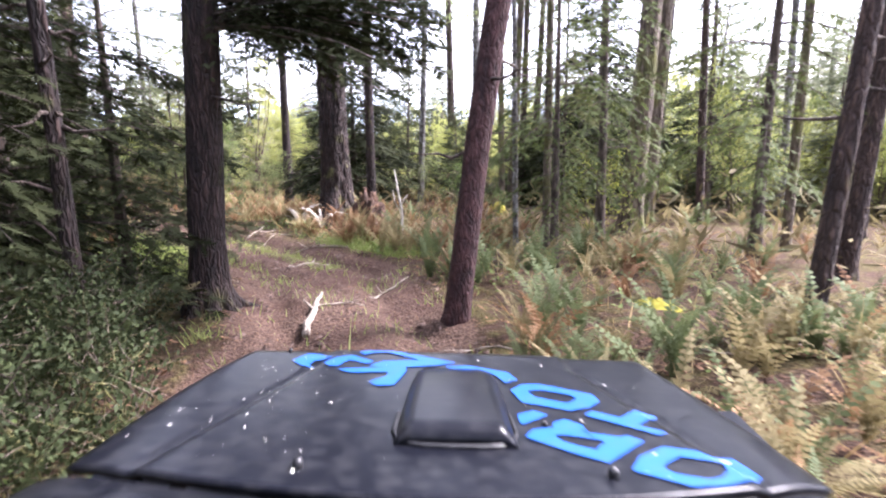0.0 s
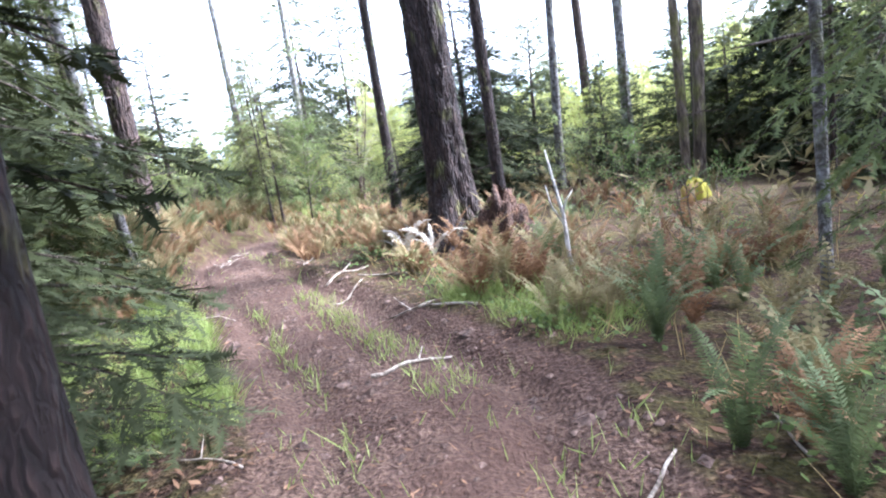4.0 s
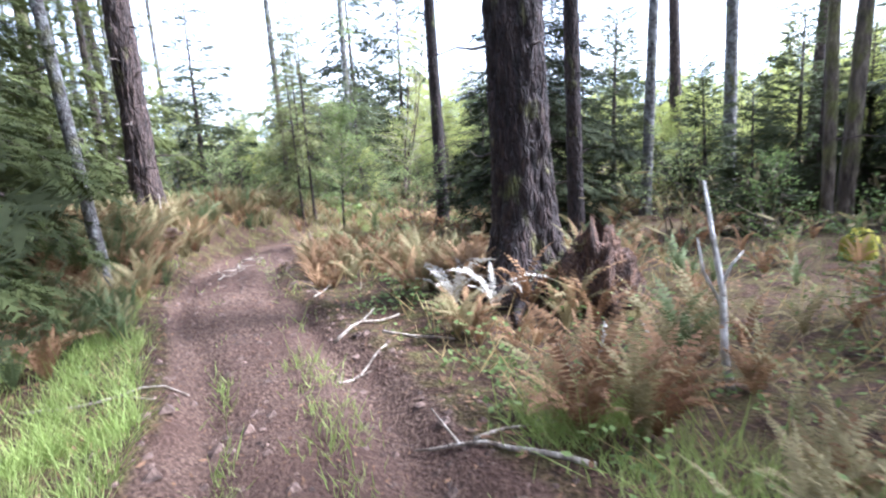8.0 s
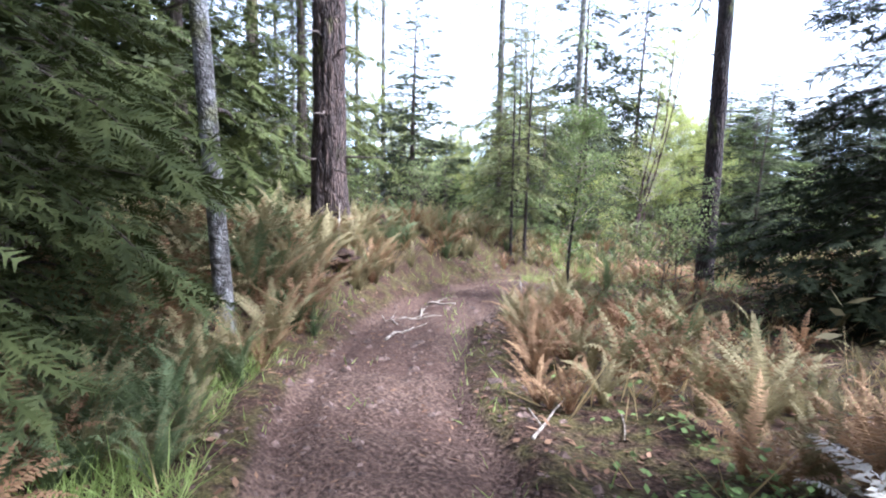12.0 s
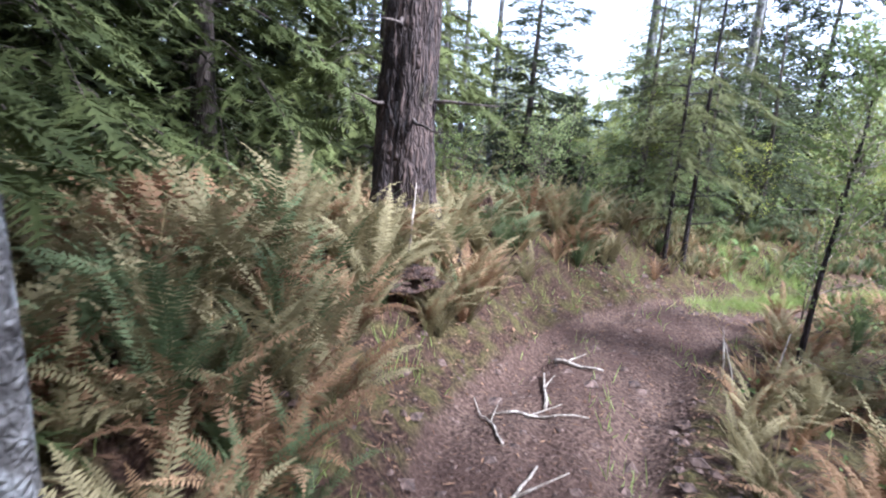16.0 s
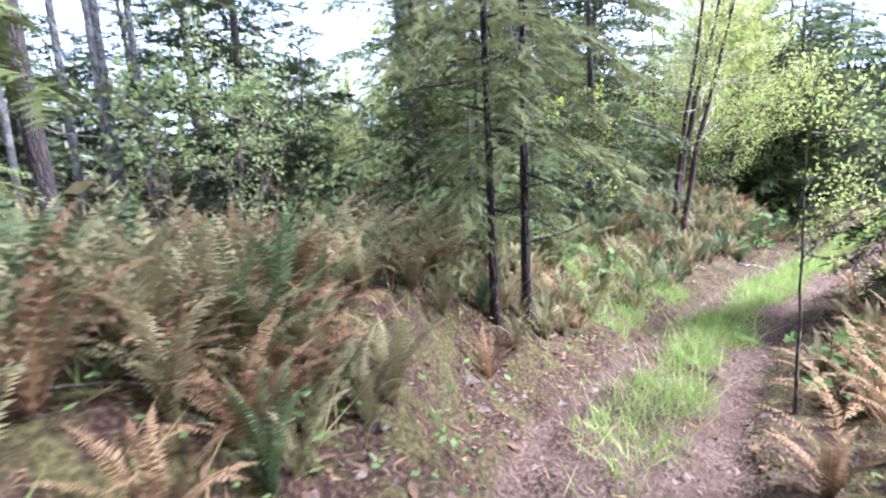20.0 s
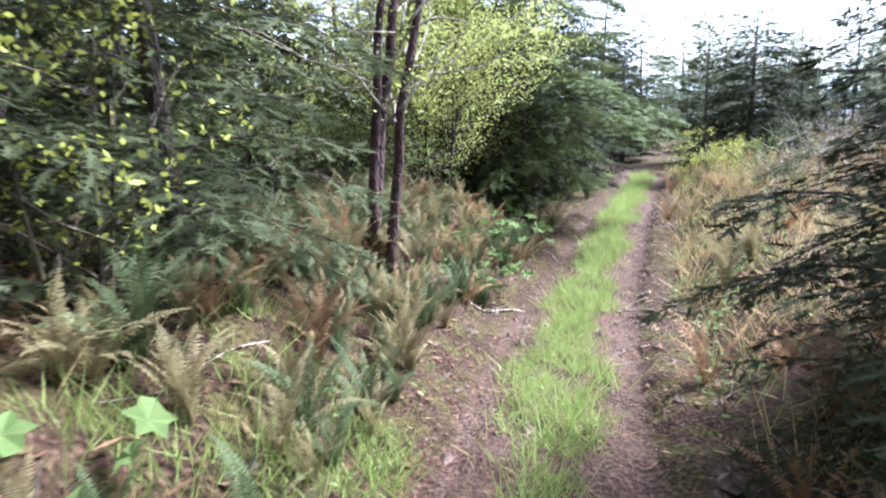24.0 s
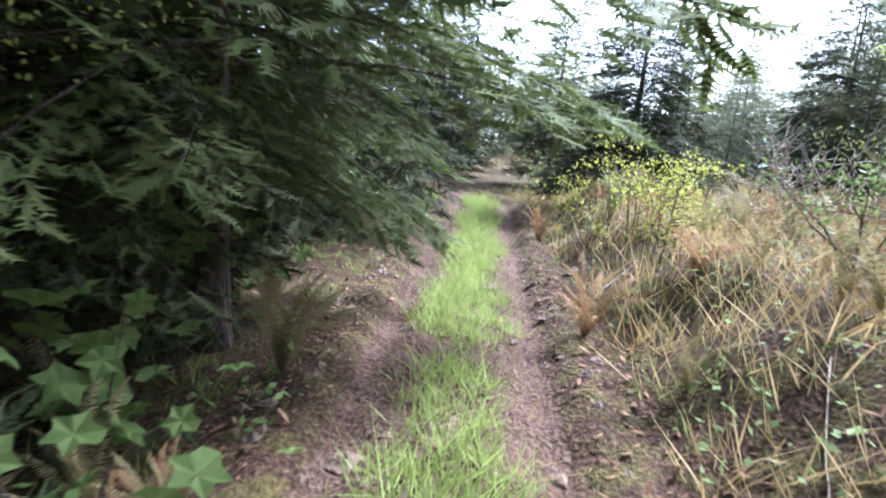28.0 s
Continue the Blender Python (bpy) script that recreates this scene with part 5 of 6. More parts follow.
p = p[np.abs(a) > trail_half(s) - 0.05 + 0.25 * r.uniform(0, 1, len(s))]
d = unit(np.stack([r.normal(0, 1, len(p)), r.normal(0, 1, len(p)), r.normal(0, 0.25, len(p))], -1))
litter.add(*kites(p + [0, 0, 0.012], d, unit(np.cross(d, [0, 0, 1.0]) + r.normal(0, 0.3, (len(p), 3))), r.uniform(0.03, 0.12, len(p)), r.uniform(0.01, 0.045, len(p)), 0.5))
p, s, a = scatter(7000, -3, 46, -1.2, 1.2, r)
d = unit(np.stack([r.normal(0, 1, len(p)), r.normal(0, 1, len(p)), r.normal(0, 0.1, len(p))], -1))
litter.add(*kites(p + [0, 0, 0.008], d, unit(np.cross(d, [0, 0, 1.0]) + r.normal(0, 0.3, (len(p), 3))), r.uniform(0.02, 0.09, len(p)), r.uniform(0.006, 0.02, len(p)), 0.5))
tagged(new("leaf_litter", litter.mesh("leaf_litter", LITTER)), "brown leaf litter and bark flakes on the ground", "leaf litter", kind="stuff")


# clods and small stones turned up on the trail
clods = Pile()
p, s, a = scatter(9000, 3, 46, -1.25, 1.25, r)
p = clumped(p, r, 0.5, 0.0)
lump = np.array([(1, 0, 0), (0, 1, 0), (-1, 0, 0), (0, -1, 0), (0.15, 0.1, 0.75), (0.2, -0.1, -0.6)])
shell = np.array([[0, 1, 4, -1], [1, 2, 4, -1], [2, 3, 4, -1], [3, 0, 4, -1]])
for q in p:
    sz = r.gamma(1.7, 0.011) + 0.004
    clods.add(q + lump * r.uniform(0.6, 1.4, (6, 3)) * sz * [1, 1, 0.8], shell)
tagged(new("soil_clods", clods.mesh("soil_clods", GROUND_CLOD)), "loose clods of brown earth on the trail", "soil", kind="stuff")


# ---- sticks, logs, dead wood ----
def lying(name, label, x, y, az, long, radius, wood, seed, lift=0.02, forks=1, category="stick", bend=0.06):
    r = np.random.default_rng(seed)
    n = 8
    t = np.linspace(-0.5, 0.5, n) * long
    px, py = x + t * math.cos(az) + np.cumsum(r.normal(0, bend * long / n, n)), y + t * math.sin(az) + np.cumsum(r.normal(0, bend * long / n, n))
    pz = height(px, py) + radius * 0.6 + lift * np.linspace(0, 1, n)
    pts = np.stack([px, py, pz], -1)
    fk = []
    for q in range(forks):
        b = pts[r.integers(2, n - 2)]
        fa, fl = az + r.choice([-1, 1]) * r.uniform(0.5, 1.1), long * r.uniform(0.2, 0.4)
        fp = b + np.stack([np.linspace(0, fl, 5) * math.cos(fa), np.linspace(0, fl, 5) * math.sin(fa), np.linspace(0, 0.06, 5)], -1)
        fk.append((fp, radius * np.linspace(0.6, 0.2, 5)))
    return stick(name, label, pts, radius * np.linspace(1, 0.45, n), wood, category, 7, fk)


for i, (x, y, az, long, rad, label) in enumerate([
    (-1.4, 5.85, 1.62, 1.3, 0.04, "pale barkless branch lying on the trail"), (-2.1, 8.85, 0.7, 0.7, 0.018, "thin pale stick on the dirt"), (-3.9, 12.5, 0.9, 0.8, 0.02, "pale stick on the trail's edge"),
    (-3.3, 12.2, -0.2, 0.75, 0.016, "thin pale stick on the dirt"), (-3.6, 11.6, 1.1, 0.55, 0.014, "thin pale stick on the dirt"), (-8.5, 17.0, 2.2, 0.8, 0.016, "forked pale stick on the trail"),
    (-8.2, 16.5, 0.6, 0.7, 0.013, "forked pale stick on the trail"), (-7.6, 15.4, 1.9, 0.9, 0.016, "forked pale stick on the trail"), (-8.6, 17.7, 0.1, 0.5, 0.022, "short pale piece of wood on the dirt"),
    (-2.2, 10.2, 2.9, 1.1, 0.018, "long thin stick across the rut"), (-5.4, 10.7, 0.4, 1.3, 0.014, "thin dry stick in the grass"),
    (-6.0, 29.6, 2.4, 1.8, 0.016, "bare bent branch at the trail's edge"), (-5.2, 30.2, 0.3, 1.6, 0.014, "bare bent branch among dry ferns"), (-7.9, 29.9, 0.7, 1.1, 0.018, "pale dead branch leaning in the ferns"),
    (-6.6, 26.0, 2.2, 1.0, 0.014, "thin bent branch at the trail's edge"), (0.9, 8.2, 0.5, 1.2, 0.03, "rotting brown branch among the ferns"), (-1.2, 6.0, 0.3, 0.6, 0.014, "thin pale stick on the dirt"), (-0.7, 6.9, 1.0, 0.8, 0.016, "thin pale stick on the dirt"),
]):
    lying("stick", label, x, y, az, long, rad, DRY_WOOD if "brown" not in label else ROTTEN_WOOD, 400 + i)
for i in range(90):
    s0, side = r.uniform(-1, 44), r.choice([-1, 1])
    p, _, _ = scatter(1, s0, s0 + 0.1, *sorted((side * r.uniform(0.3, 1.2), side * 4.5)), r)
    lying("twig", "dry fallen twig on the ground", p[0, 0], p[0, 1], r.uniform(0, 6.28), r.uniform(0.25, 0.9), r.uniform(0.005, 0.012), DRY_WOOD if i % 2 else TWIG_BARK, 430 + i, forks=i % 2, category="twig")

# white birch stick standing beside the trail, with a broken side branch
b = Vector(on(-0.72, 11.5, 0.1))
stick("stick", "pale crooked dead stem standing in the undergrowth", [b, b + Vector((-0.06, 0.05, 0.35)), b + Vector((-0.07, 0.1, 0.8)), b + Vector((-0.13, 0.12, 1.15)), b + Vector((-0.2, 0.14, 1.6))], [0.028, 0.026, 0.024, 0.02, 0.009], BIRCH_WOOD, "dead stem", 8, [
    (np.array([b + Vector((-0.08, 0.1, 0.85)), b + Vector((-0.02, 0.1, 1.0)), b + Vector((0.06, 0.12, 1.1))]), [0.014, 0.01, 0.006]), (np.array([b + Vector((-0.07, 0.1, 0.7)), b + Vector((-0.2, 0.1, 0.95)), b + Vector((-0.24, 0.12, 1.2))]), [0.014, 0.012, 0.007])])
b = Vector(on(-1.66, 12.0, 0.05))
stick("stick", "short white stake leaning in the grass", [b, b + Vector((0.03, 0, 0.15)), b + Vector((0.07, 0.02, 0.36))], [0.022, 0.02, 0.014], BIRCH_WOOD, "dead stem")
b = Vector(on(-1.05, 11.6, 0.05))
stick("stick", "thin pale stick leaning in the undergrowth", [b, b + Vector((-0.12, 0, 0.25)), b + Vector((-0.28, 0.02, 0.5))], [0.015, 0.013, 0.008], DRY_WOOD, "dead stem")

for x, y, dx, dy, tall, label in ((-9.5, 16.3, -0.12, 0.2, 0.95, "thin pale stick leaning against the fir's foot"), (-7.62, 18.5, -0.1, 0.1, 0.5, "short pale broken stalk beside the trail"), (-7.45, 18.3, -0.16, 0.05, 0.45, "short pale broken stalk beside the trail"), (-7.3, 18.75, 0.05, 0.12, 0.6, "short pale broken stalk beside the trail")):
    b = Vector(on(x, y, 0.05))
    stick("stick", label, [b, b + Vector((dx * 0.4, dy * 0.5, tall * 0.5)), b + Vector((dx, dy, tall))], [0.011, 0.009, 0.005], DRY_WOOD, "dead stem")
flat_fern = fern_mesh("dead_fern", 334, 11, 0.75, FERN_BROWN, 26, 0.55, 0.6)
for i, (q, w) in enumerate(zip(scatter(16, 25.0, 29.5, 1.1, 3.0, r)[0], r.uniform(0.8, 1.2, 16))):
    f = new("dead_fern", flat_fern)
    f.location, f.scale, f.rotation_euler = on(q[0], q[1], 0.0), (w, w, w), (0, 0, i * 1.7)
    tagged(f, "flattened dry brown fern beside the trail", "fern", "flattened ferns")

# bleached dead fern fronds at the foot of the old fir
pale_fern = fern_mesh("dead_fern", 333, 8, 0.85, BLEACHED, 26, 0.25, 0.9)
for x, y, sz in ((-3.15, 13.1, 1.0), (-2.7, 13.0, 0.9), (-3.3, 13.3, 0.7)):
    f = new("dead_fern", pale_fern)
    f.location, f.scale, f.rotation_euler = on(x, y, 0.0), (sz, sz, sz), (0, 0, x * 9)
    tagged(f, "bleached dead fern drooping at the old fir's foot", "fern", "bleached ferns")


def mound(name, label, category, x, y, rx, ry, tall, material, seed, rough=0.3):
    r = np.random.default_rng(seed)
    n, m = 28, 12
    v, f = [], []
    for i in range(m + 1):
        for j in range(n):
            a, e = 2 * math.pi * j / n, math.pi / 2 * i / m
            k = 1 + rough * noise.noise(Vector((math.cos(a) * 2, math.sin(a) * 2, e * 2 + seed))) + rough * 0.4 * noise.noise(Vector((math.cos(a) * 7, math.sin(a) * 7, e * 7 + seed)))
            v.append((rx * math.cos(a) * math.cos(e) * k, ry * math.sin(a) * math.cos(e) * k, tall * math.sin(e) * k - 0.08))
    for i in range(m):
        for j in range(n):
            f.append((i * n + j, i * n + (j + 1) % n, (i + 1) * n + (j + 1) % n, (i + 1) * n + j))
    me = mesh_of(name, v, f, True)
    me.materials.append(material)
    ob = new(name, me)
    ob.location = on(x, y, 0.02)
    return tagged(ob, label, category)


mound("mossy_stump", "small stump capped with yellow-green moss", "stump", 1.6, 15.6, 0.26, 0.22, 0.42, MOSS, 5)
mound("rotten_stump", "rust-red crumbling rotten stump between roots", "stump", -1.65, 13.3, 0.42, 0.36, 0.75, ROTTEN_WOOD, 6, 0.5)
mound("rotten_wood", "heap of orange crumbled rotten wood below the fir", "rotten wood", -9.75, 16.25, 0.55, 0.4, 0.14, ROTTEN_WOOD, 7, 0.8)
mound("rotten_stump", "broken mossy stump in the bank", "stump", -10.6, 18.6, 0.2, 0.18, 0.45, ROTTEN_WOOD, 8, 0.45)
mound("root_mound", "earth bank with brown roots and dry ferns", "mound", -12.3, 25.2, 1.0, 0.8, 0.4, GROUND, 9, 0.6)
mound("mossy_hummock", "patch of yellow-green moss among the ferns", "moss", 2.1, 5.6, 0.3, 0.25, 0.16, MOSS, 12)

# big-leaved plants beside the trail
LOBED = []
for i in range(11):
    a = 2 * math.pi * i / 11
    LOBED.append((math.cos(a) * (1.0 if i % 2 == 0 else 0.62), math.sin(a) * (1.0 if i % 2 == 0 else 0.62), 0.12 * (i % 2)))
leaf_mesh = mesh_of("leaf", [(0, 0, -0.1)] + LOBED, [(0, 1 + i, 1 + (i + 1) % 11, -1) for i in range(11)])
leaf_mesh.materials.append(BROAD)
for i, (x, y, tall, count) in enumerate([(-6.95, 33.7, 0.85, 34), (-6.7, 34.7, 0.8, 26), (-6.3, 35.9, 0.75, 24), (-7.6, 31.0, 0.75, 26), (-7.9, 30.3, 0.5, 16), (-6.9, 33.1, 0.5, 18), (-7.55, 24.2, 0.45, 14), (-7.35, 23.4, 0.35, 12), (-6.9, 37.0, 0.8, 20), (-9.8, 25.4, 0.5, 14)]):
    t = thing("leafy_plant", "big-leaved bright green plant beside the trail", "plant", on(x, y))
    r = np.random.default_rng(500 + i)
    for q in range(4):
        end = np.array([r.normal(0, 0.22), r.normal(0, 0.22), tall * r.uniform(0.7, 1.05)])
        v, f = tube(np.linspace(0, 1, 5)[:, None] * end, np.linspace(0.008, 0.003, 5), 5)
        me = mesh_of("stalk", v, f)
        me.materials.append(TWIG_BARK)
        child("stalk", me, t)
    for q in range(count):
        lf = child("leaf", leaf_mesh, t)
        k = r.uniform(0.3, 1.05)
        lf.location = (r.normal(0, 0.24 * k + 0.08), r.normal(0, 0.24 * k + 0.08), tall * k)
        lf.rotation_euler = (r.normal(0.3, 0.4), r.normal(0, 0.4), r.uniform(0, 6.28))
        sz = r.uniform(0.06, 0.12)
        lf.scale = (sz, sz, sz)

# ---- far wooded hills ----
def hill(label, cx, cy, long, tall, az, seed):
    n, m = 60, 10
    v, f = [], []
    for i in range(n + 1):
        for j in range(m + 1):
            u, k = i / n - 0.5, j / m
            top = tall * (0.55 + 0.45 * math.cos(u * 3.0)) * (1 + 0.25 * noise.noise(Vector((u * 6, seed, 0))) + 0.05 * noise.noise(Vector((u * 60, seed, 1))))
            v.append((u * long, k * 160, top * math.sin(k * math.pi / 2) - 8))
    for i in range(n):
        for j in range(m):
            a = i * (m + 1) + j
            f.append((a, a + m + 1, a + m + 2, a + 1))
    me = mesh_of("backdrop", v, f, True)
    me.materials.append(HILL)
    ob = new("backdrop", me)
    ob.location, ob.rotation_euler = (cx, cy, 0), (0, 0, az)
    return tagged(ob, label, "hills", kind="structure")


# distance haze is painted in as a pale blue-grey base colour
HILL, hn, hl, hb = material("haze_tinted_hill", 1.0)
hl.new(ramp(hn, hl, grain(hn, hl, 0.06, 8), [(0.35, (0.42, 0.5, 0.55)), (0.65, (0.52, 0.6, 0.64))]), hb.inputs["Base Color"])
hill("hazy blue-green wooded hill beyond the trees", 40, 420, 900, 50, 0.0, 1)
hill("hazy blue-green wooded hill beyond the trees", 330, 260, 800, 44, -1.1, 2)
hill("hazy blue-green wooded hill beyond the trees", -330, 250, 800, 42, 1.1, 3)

# ---- the car at the trail's start: black bonnet seen from its roof ----
def painted(name, colour, rough, shine=0.5):
    m, n, l, b = material(name, rough)
    dust = grain(n, l, 26, 5)
    l.new(blend(n, l, ramp(n, l, dust, [(0.45, (0, 0, 0)), (0.8, (0.5, 0.5, 0.5))]), colour, tuple(0.6 * c + 0.03 for c in colour)), b.inputs["Base Color"])
    b.inputs["Specular IOR Level"].default_value = shine
    bump(n, l, b, dust, 0.03, 0.002)
    return m


PAINT = painted("satin_black_paint", (0.004, 0.0045, 0.007), 0.28, 0.15)
TRIM = painted("black_plastic", (0.01, 0.01, 0.011), 0.45)
BLUE = painted("blue_vinyl", (0.008, 0.075, 0.34), 0.4, 0.3)
RUBBER = painted("rubber", (0.015, 0.014, 0.013), 0.9)
STEEL = painted("dull_steel", (0.25, 0.25, 0.26), 0.4)
PETAL, *_ = material("white_petal", 0.8)
PETAL.node_tree.nodes["Principled BSDF"].inputs["Base Color"].default_value = (0.75, 0.73, 0.68, 1)

car = thing("off_road_car", "black off-road car with blue lettering shapes on its speckled bonnet", "car")
car.matrix_basis = Matrix.Translation((-0.16, -0.10, -0.05)) @ Matrix.Rotation(radians(-0.96), 4, "Z")


def hood_z(x, y):
    """Height of the bonnet's skin: it falls to the front and is raised between two creases."""
    crease = 0.36 + 0.27 * max(0.0, 1.56 - y)
    k = min(max((crease - abs(x - 0.01)) / 0.025, 0), 1)
    groove = math.exp(-(((crease - abs(x - 0.01)) / 0.012) ** 2)) if y < 1.56 else 0.0
    edge = max(0.0, abs(x - 0.01) - 0.58) / 0.08
    nose = max(0.0, y - 1.66) / 0.07
    return 1.074 - 0.111 * (y - 0.918) - 0.04 * x + 0.008 * k * k * (3 - 2 * k) - 0.004 * groove - 0.012 * edge**2 - 0.012 * nose**2


def hood_side(u):
    """Left and right edge of the bonnet, u from its rear to its front."""
    return -0.66 + 0.1 * u**2.2, 0.687 - 0.1 * u**1.3


def hood_rear(x):
    return 0.812 + 0.25 * (x - 0.02) ** 2


def car_part(name, v, f, mat, label="", smooth=True, parent=None):
    me = mesh_of(name, v, f, smooth)
    me.materials.append(mat)
    ob = new(name, me)
    ob.parent = parent or car
    return tagged(ob, label)


def box(x0, x1, y0, y1, z0, z1, bevel=0.03):
    bm = bmesh.new()
    bmesh.ops.create_cube(bm, size=1)
    for q in bm.verts:
        q.co = Vector(((x0 + x1) / 2 + q.co.x * (x1 - x0), (y0 + y1) / 2 + q.co.y * (y1 - y0), (z0 + z1) / 2 + q.co.z * (z1 - z0)))
    bmesh.ops.bevel(bm, geom=bm.edges[:], offset=bevel, segments=3, affect="EDGES")
    me = bpy.data.meshes.new("body")
    bm.to_mesh(me)
    bm.free()
    return me


def boxed(name, mat, *dims, label="", bevel=0.03):
    me = box(*dims, bevel)
    me.materials.append(mat)
    ob = new(name, me)
    ob.parent = car
    return tagged(ob, label)


def panel(name, nx, ny, place, label):
    """A skin over a grid of (a, u), both from 0 to 1, with real thickness."""
    v = [place(i / (nx - 1), j / (ny - 1)) for i in range(nx) for j in range(ny)]
    f = [(i * ny + j, (i + 1) * ny + j, (i + 1) * ny + j + 1, i * ny + j + 1) for i in range(nx - 1) for j in range(ny - 1)]
    ob = car_part(name, v, f, PAINT, label)
    md = ob.modifiers.new("skin", "SOLIDIFY")
    md.thickness, md.offset = 0.016, -1
    return ob


def on_hood(a, u):
    x0, x1 = hood_side(u)
    x = x0 + (x1 - x0) * a
    rear, front = hood_rear(x), 1.722 - 0.05 * max(0.0, x)
    y = rear + (front - rear) * u
    return x, y, hood_z(x, y)


def on_cowl(a, u):
    x = -0.75 + 1.52 * a
    y = hood_rear(x) - 0.03 - 0.32 * (1 - u)
    return x, y, hood_z(x, y) - 0.004 + 0.03 * (1 - u)


panel("bonnet", 110, 60, on_hood, "satin black bonnet with raised middle and dust specks")
panel("cowl", 40, 8, on_cowl, "black cowl panel below the windscreen")

# scoop: low and flat-topped, with a short steep rear face
v, f, n = [], [], 25
for i in range(n):
    for j in range(17):
        a, u = -1 + 2 * i / (n - 1), (j / 16) ** 1.6
        half = 0.119 - 0.006 * u - 0.016 * u**4
        x, y = 0.024 + 0.008 * u + a * half, 1.006 + 0.51 * u - 0.03 * u * a**4
        rise = 0.036 * (1 - u) ** 0.7 * min(1.0, (1 - abs(a)) / 0.24) ** 0.8 * min(1.0, u / 0.05) ** 0.5 + 0.003
        v.append((x, y, hood_z(x, y) + rise))
f = [(i * 17 + j, (i + 1) * 17 + j, (i + 1) * 17 + j + 1, i * 17 + j + 1) for i in range(n - 1) for j in range(16)]
scoop = car_part("bonnet_scoop", v, f, PAINT, "smooth black teardrop bonnet scoop")
md = scoop.modifiers.new("skin", "SOLIDIFY")
md.thickness, md.offset = 0.004, -1
seal = [(-0.119, 0.16), (-0.122, 0.06), (-0.108, 0.008), (-0.06, -0.004), (0.0, -0.006), (0.06, -0.004), (0.108, 0.008), (0.122, 0.06), (0.119, 0.16)]
car_part("scoop_seal", *tube([(0.024 + x, 1.006 + y, hood_z(0.024 + x, 1.006 + y) + 0.004) for x, y in seal], [0.0045] * 9, 8), TRIM, "black rubber seal round the scoop")
for x, y in ((-0.249, 0.907), (0.291, 0.903), (0.212, 1.124), (-0.465, 1.686)):
    z, k = hood_z(x, y), 1.0 if y < 1.0 else 0.6
    car_part("rubber_bump_stop", *tube([(x, y, z - 0.01), (x, y, z + 0.008 * k), (x, y, z + 0.015 * k), (x, y, z + 0.018 * k)], [0.010 * k, 0.010 * k, 0.008 * k, 0.003 * k], 12), TRIM)


def decal(outer, hole=()):
    """A thin blue patch that lies on the bonnet's skin; a hole has as many corners as its outline."""
    bm = bmesh.new()
    rings = [[bm.verts.new((x, y, hood_z(x, y) + 0.003)) for x, y in ring] for ring in (outer, hole) if ring]
    if hole:
        for i in range(len(outer)):
            k = (i + 1) % len(outer)
            bm.faces.new((rings[0][i], rings[0][k], rings[1][k], rings[1][i]))
    else:
        bm.faces.new(rings[0])
    bmesh.ops.triangulate(bm, faces=bm.faces[:])
    bmesh.ops.subdivide_edges(bm, edges=bm.edges[:], cuts=3, use_grid_fill=True)
    for q in bm.verts:
        q.co.z = hood_z(q.co.x, q.co.y) + 0.003
    bmesh.ops.recalc_face_normals(bm, faces=bm.faces[:])
    me = bpy.data.meshes.new("blue_mark")
    bm.to_mesh(me)
    bm.free()
    me.materials.append(BLUE)
    ob = new("blue_mark", me)
    ob.parent = car


decal([(0.33, 0.925), (0.364, 0.983), (0.423, 1.027), (0.546, 0.998), (0.56, 0.927), (0.526, 0.9), (0.471, 0.877), (0.415, 0.87)], [(0.39, 0.939), (0.409, 0.962), (0.44, 0.987), (0.508, 0.964), (0.501, 0.929), (0.48, 0.907), (0.456, 0.898), (0.405, 0.915)])
decal([(0.162, 1.058), (0.183, 1.095), (0.228, 1.11), (0.231, 1.134), (0.26, 1.158), (0.292, 1.129), (0.276, 1.093), (0.355, 1.07), (0.371, 1.079), (0.397, 1.054), (0.297, 0.951), (0.235, 0.994)], [(0.222, 1.062), (0.23, 1.073), (0.242, 1.074), (0.252, 1.071), (0.263, 1.067), (0.284, 1.06), (0.3, 1.055), (0.315, 1.049), (0.315, 1.041), (0.303, 1.027), (0.289, 1.004), (0.239, 1.036)])
decal([(0.161, 1.129), (0.162, 1.176), (0.2, 1.206), (0.23, 1.181), (0.169, 1.124)])
decal([(0.31, 1.187), (0.335, 1.213), (0.388, 1.176), (0.454, 1.243), (0.481, 1.21), (0.413, 1.134), (0.46, 1.102), (0.439, 1.084)])
decal([(0.166, 1.344), (0.2, 1.39), (0.245, 1.399), (0.365, 1.327), (0.37, 1.28), (0.334, 1.234), (0.284, 1.212), (0.182, 1.258)], [(0.207, 1.335), (0.223, 1.349), (0.244, 1.35), (0.307, 1.319), (0.319, 1.296), (0.305, 1.275), (0.288, 1.259), (0.221, 1.296)])
decal([(0.006, 1.535), (0.07, 1.548), (0.176, 1.493), (0.195, 1.426), (0.158, 1.4), (0.141, 1.46), (0.099, 1.515), (0.021, 1.512)])
decal([(-0.206, 1.52), (-0.171, 1.568), (-0.067, 1.596), (-0.137, 1.643), (-0.086, 1.649), (0.036, 1.577), (-0.026, 1.538), (-0.149, 1.504)])
decal([(-0.252, 1.66), (-0.224, 1.7), (-0.152, 1.695), (-0.105, 1.66), (-0.12, 1.63), (-0.167, 1.668), (-0.209, 1.66), (-0.23, 1.63)])
decal([(-0.285, 1.481), (-0.226, 1.497), (-0.104, 1.519), (-0.098, 1.483), (-0.122, 1.362), (-0.163, 1.35), (-0.188, 1.379), (-0.15, 1.429), (-0.146, 1.468), (-0.25, 1.454)])
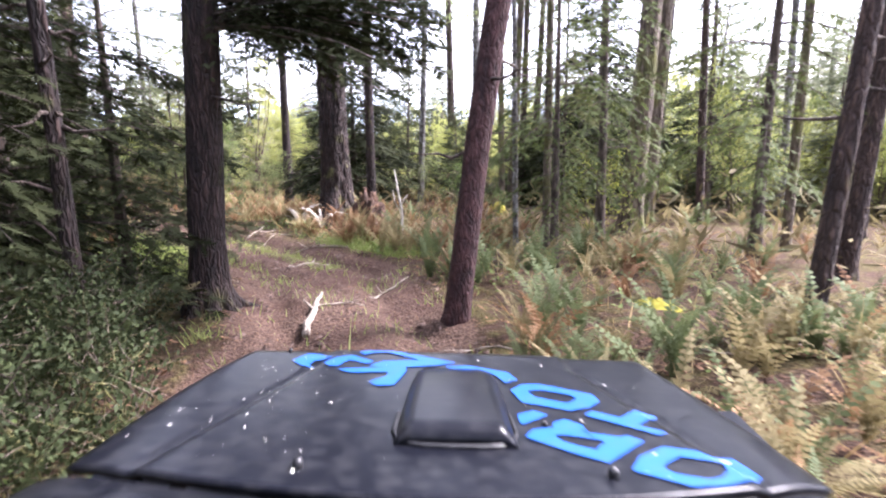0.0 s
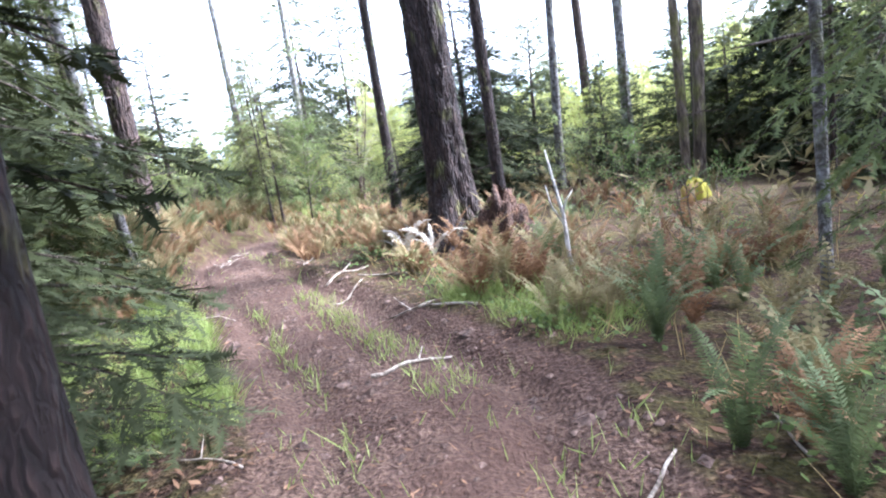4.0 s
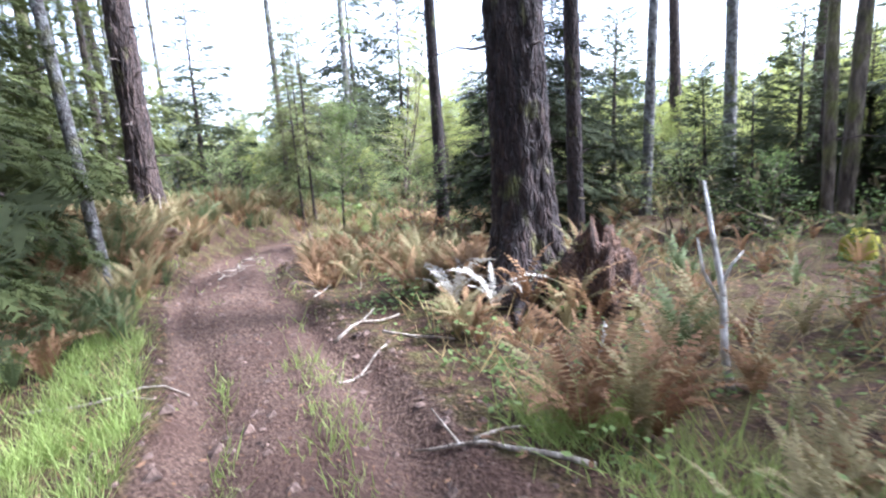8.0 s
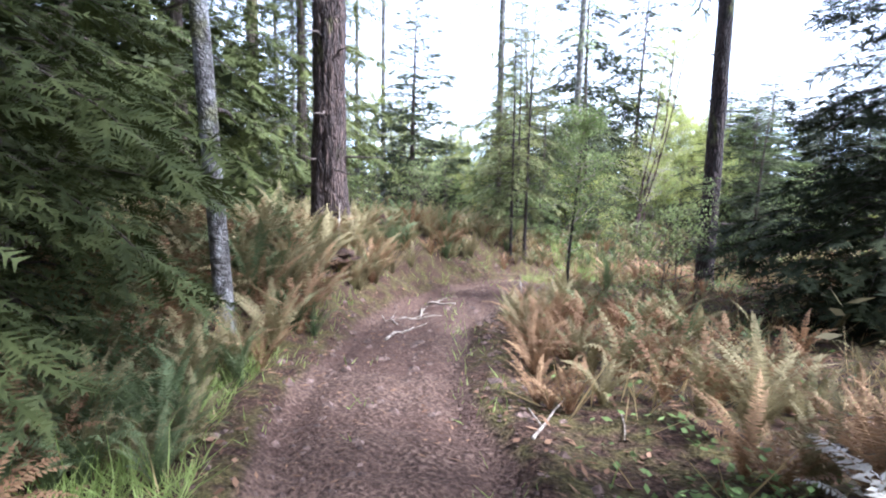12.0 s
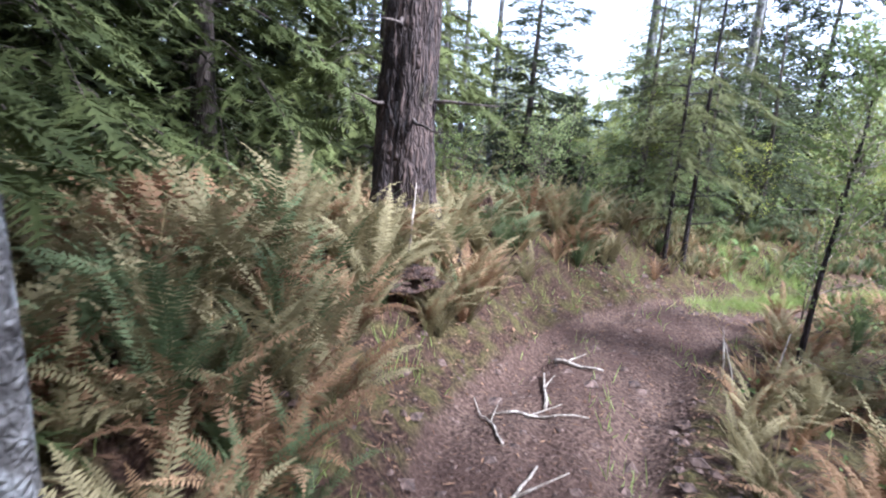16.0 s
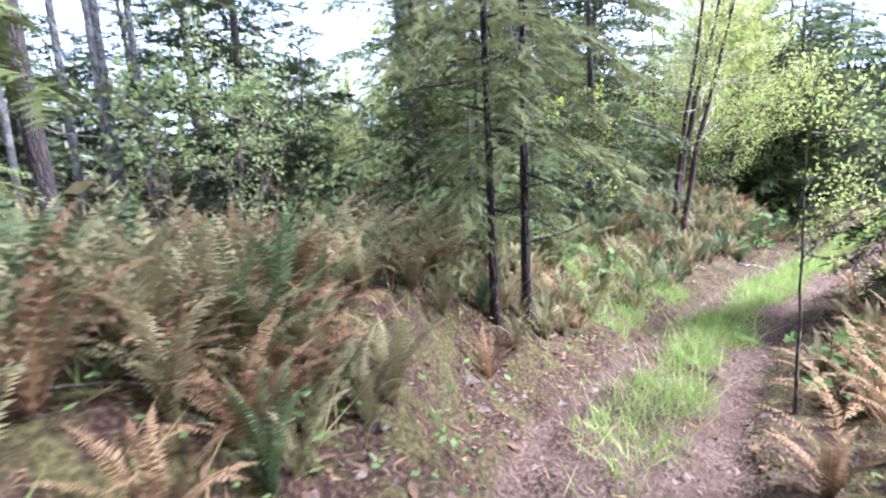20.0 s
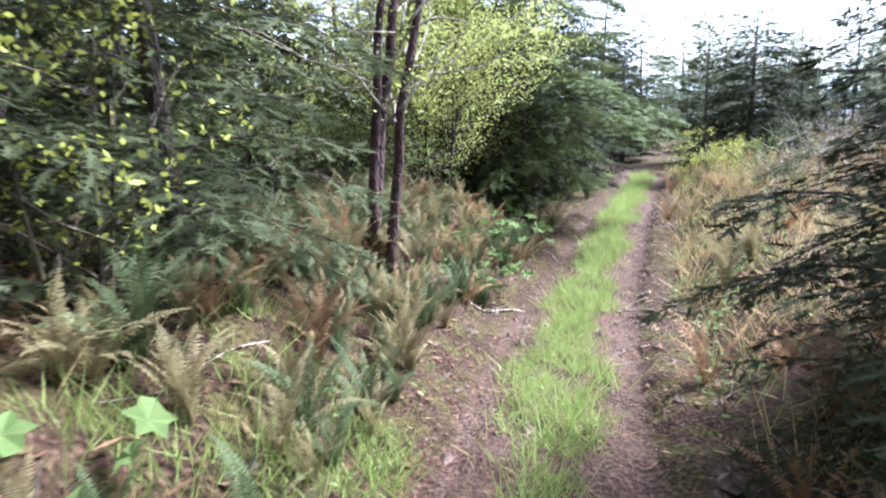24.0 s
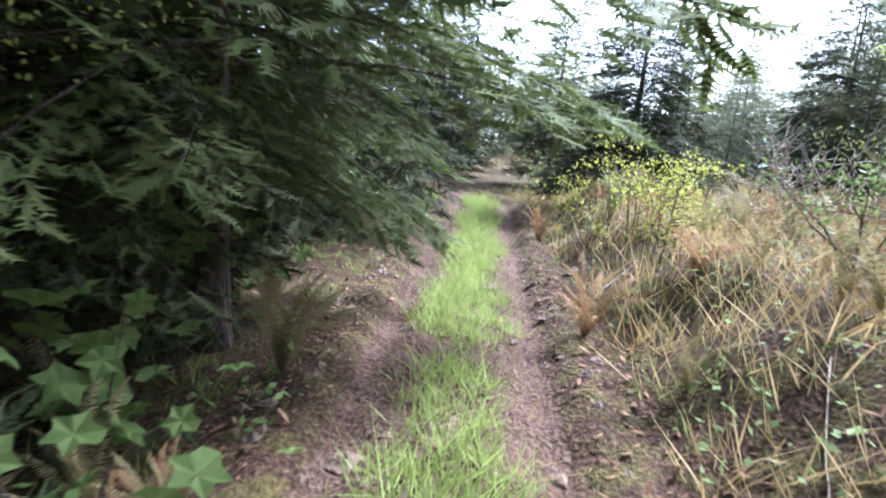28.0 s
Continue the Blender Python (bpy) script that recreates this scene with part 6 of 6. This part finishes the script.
decal([(-0.335, 1.541), (-0.306, 1.601), (-0.269, 1.624), (-0.195, 1.566), (-0.216, 1.541), (-0.269, 1.576), (-0.29, 1.512), (-0.313, 1.51)])
decal([(-0.433, 1.582), (-0.403, 1.656), (-0.367, 1.65), (-0.319, 1.6), (-0.368, 1.583), (-0.374, 1.537), (-0.353, 1.511), (-0.397, 1.534)])

r = np.random.default_rng(9)
specks = Pile()
for q in range(110):
    a, u = (r.uniform(0.02, 0.32) if r.uniform() < 0.65 else r.uniform(0.3, 0.98)), r.uniform(0.04, 0.92)
    x, y, _ = on_hood(a, u)
    sz = r.gamma(2.0, 0.0005) + 0.0004
    ring = [(x + sz * math.cos(w) * r.uniform(0.7, 1.5), y + sz * math.sin(w) * r.uniform(0.7, 1.3)) for w in np.linspace(0, 2 * np.pi, 6, endpoint=False)]
    specks.add([(c, d, hood_z(c, d) + 0.0045) for c, d in ring], [[0, 1, 2, 3], [0, 3, 4, 5]])
tagged(child("white_specks", specks.mesh("white_specks", PETAL), car), "scattered white petals stuck to the paint", kind="stuff")

for side in (-1, 1):
    boxed("fender", PAINT, min(side * 0.7, side * 0.92), max(side * 0.7, side * 0.92), 0.75, 1.66, 0.6, 0.84, label="black front fender", bevel=0.06)
    for y in (1.15, -1.1):
        wheel = child("wheel", None, car)
        tyre, rim = Pile(), Pile()
        ang = np.linspace(0, 2 * np.pi, 41)
        tyre.add(*tube([(side * 0.72, y + 0.28 * math.cos(q), 0.42 + 0.28 * math.sin(q)) for q in ang], [0.12] * 41, 12, False))
        child("tyre", tyre.mesh("tyre", RUBBER, True), wheel, "muddy black off-road tyre")
        rim.add(*tube([(side * 0.64, y, 0.42), (side * 0.8, y, 0.42)], [0.19, 0.19], 24))
        child("rim", rim.mesh("rim", STEEL, True), wheel)
boxed("body", PAINT, -0.72, 0.72, -1.75, 0.45, 0.48, 0.98, label="black open body tub", bevel=0.06)
boxed("engine_bay", TRIM, -0.6, 0.62, 0.45, 1.62, 0.45, 0.88)
boxed("bumper", TRIM, -0.75, 0.77, 1.74, 1.87, 0.5, 0.66, label="dark front bumper")
boxed("grille", TRIM, -0.54, 0.56, 1.62, 1.70, 0.55, 0.88)
car_part("wiper_arm", *tube([(-0.6, 0.66, 1.13), (-0.4, 0.63, 1.13), (-0.1, 0.6, 1.13)], [0.012, 0.009, 0.007], 6), TRIM, "black wiper arm on the cowl")
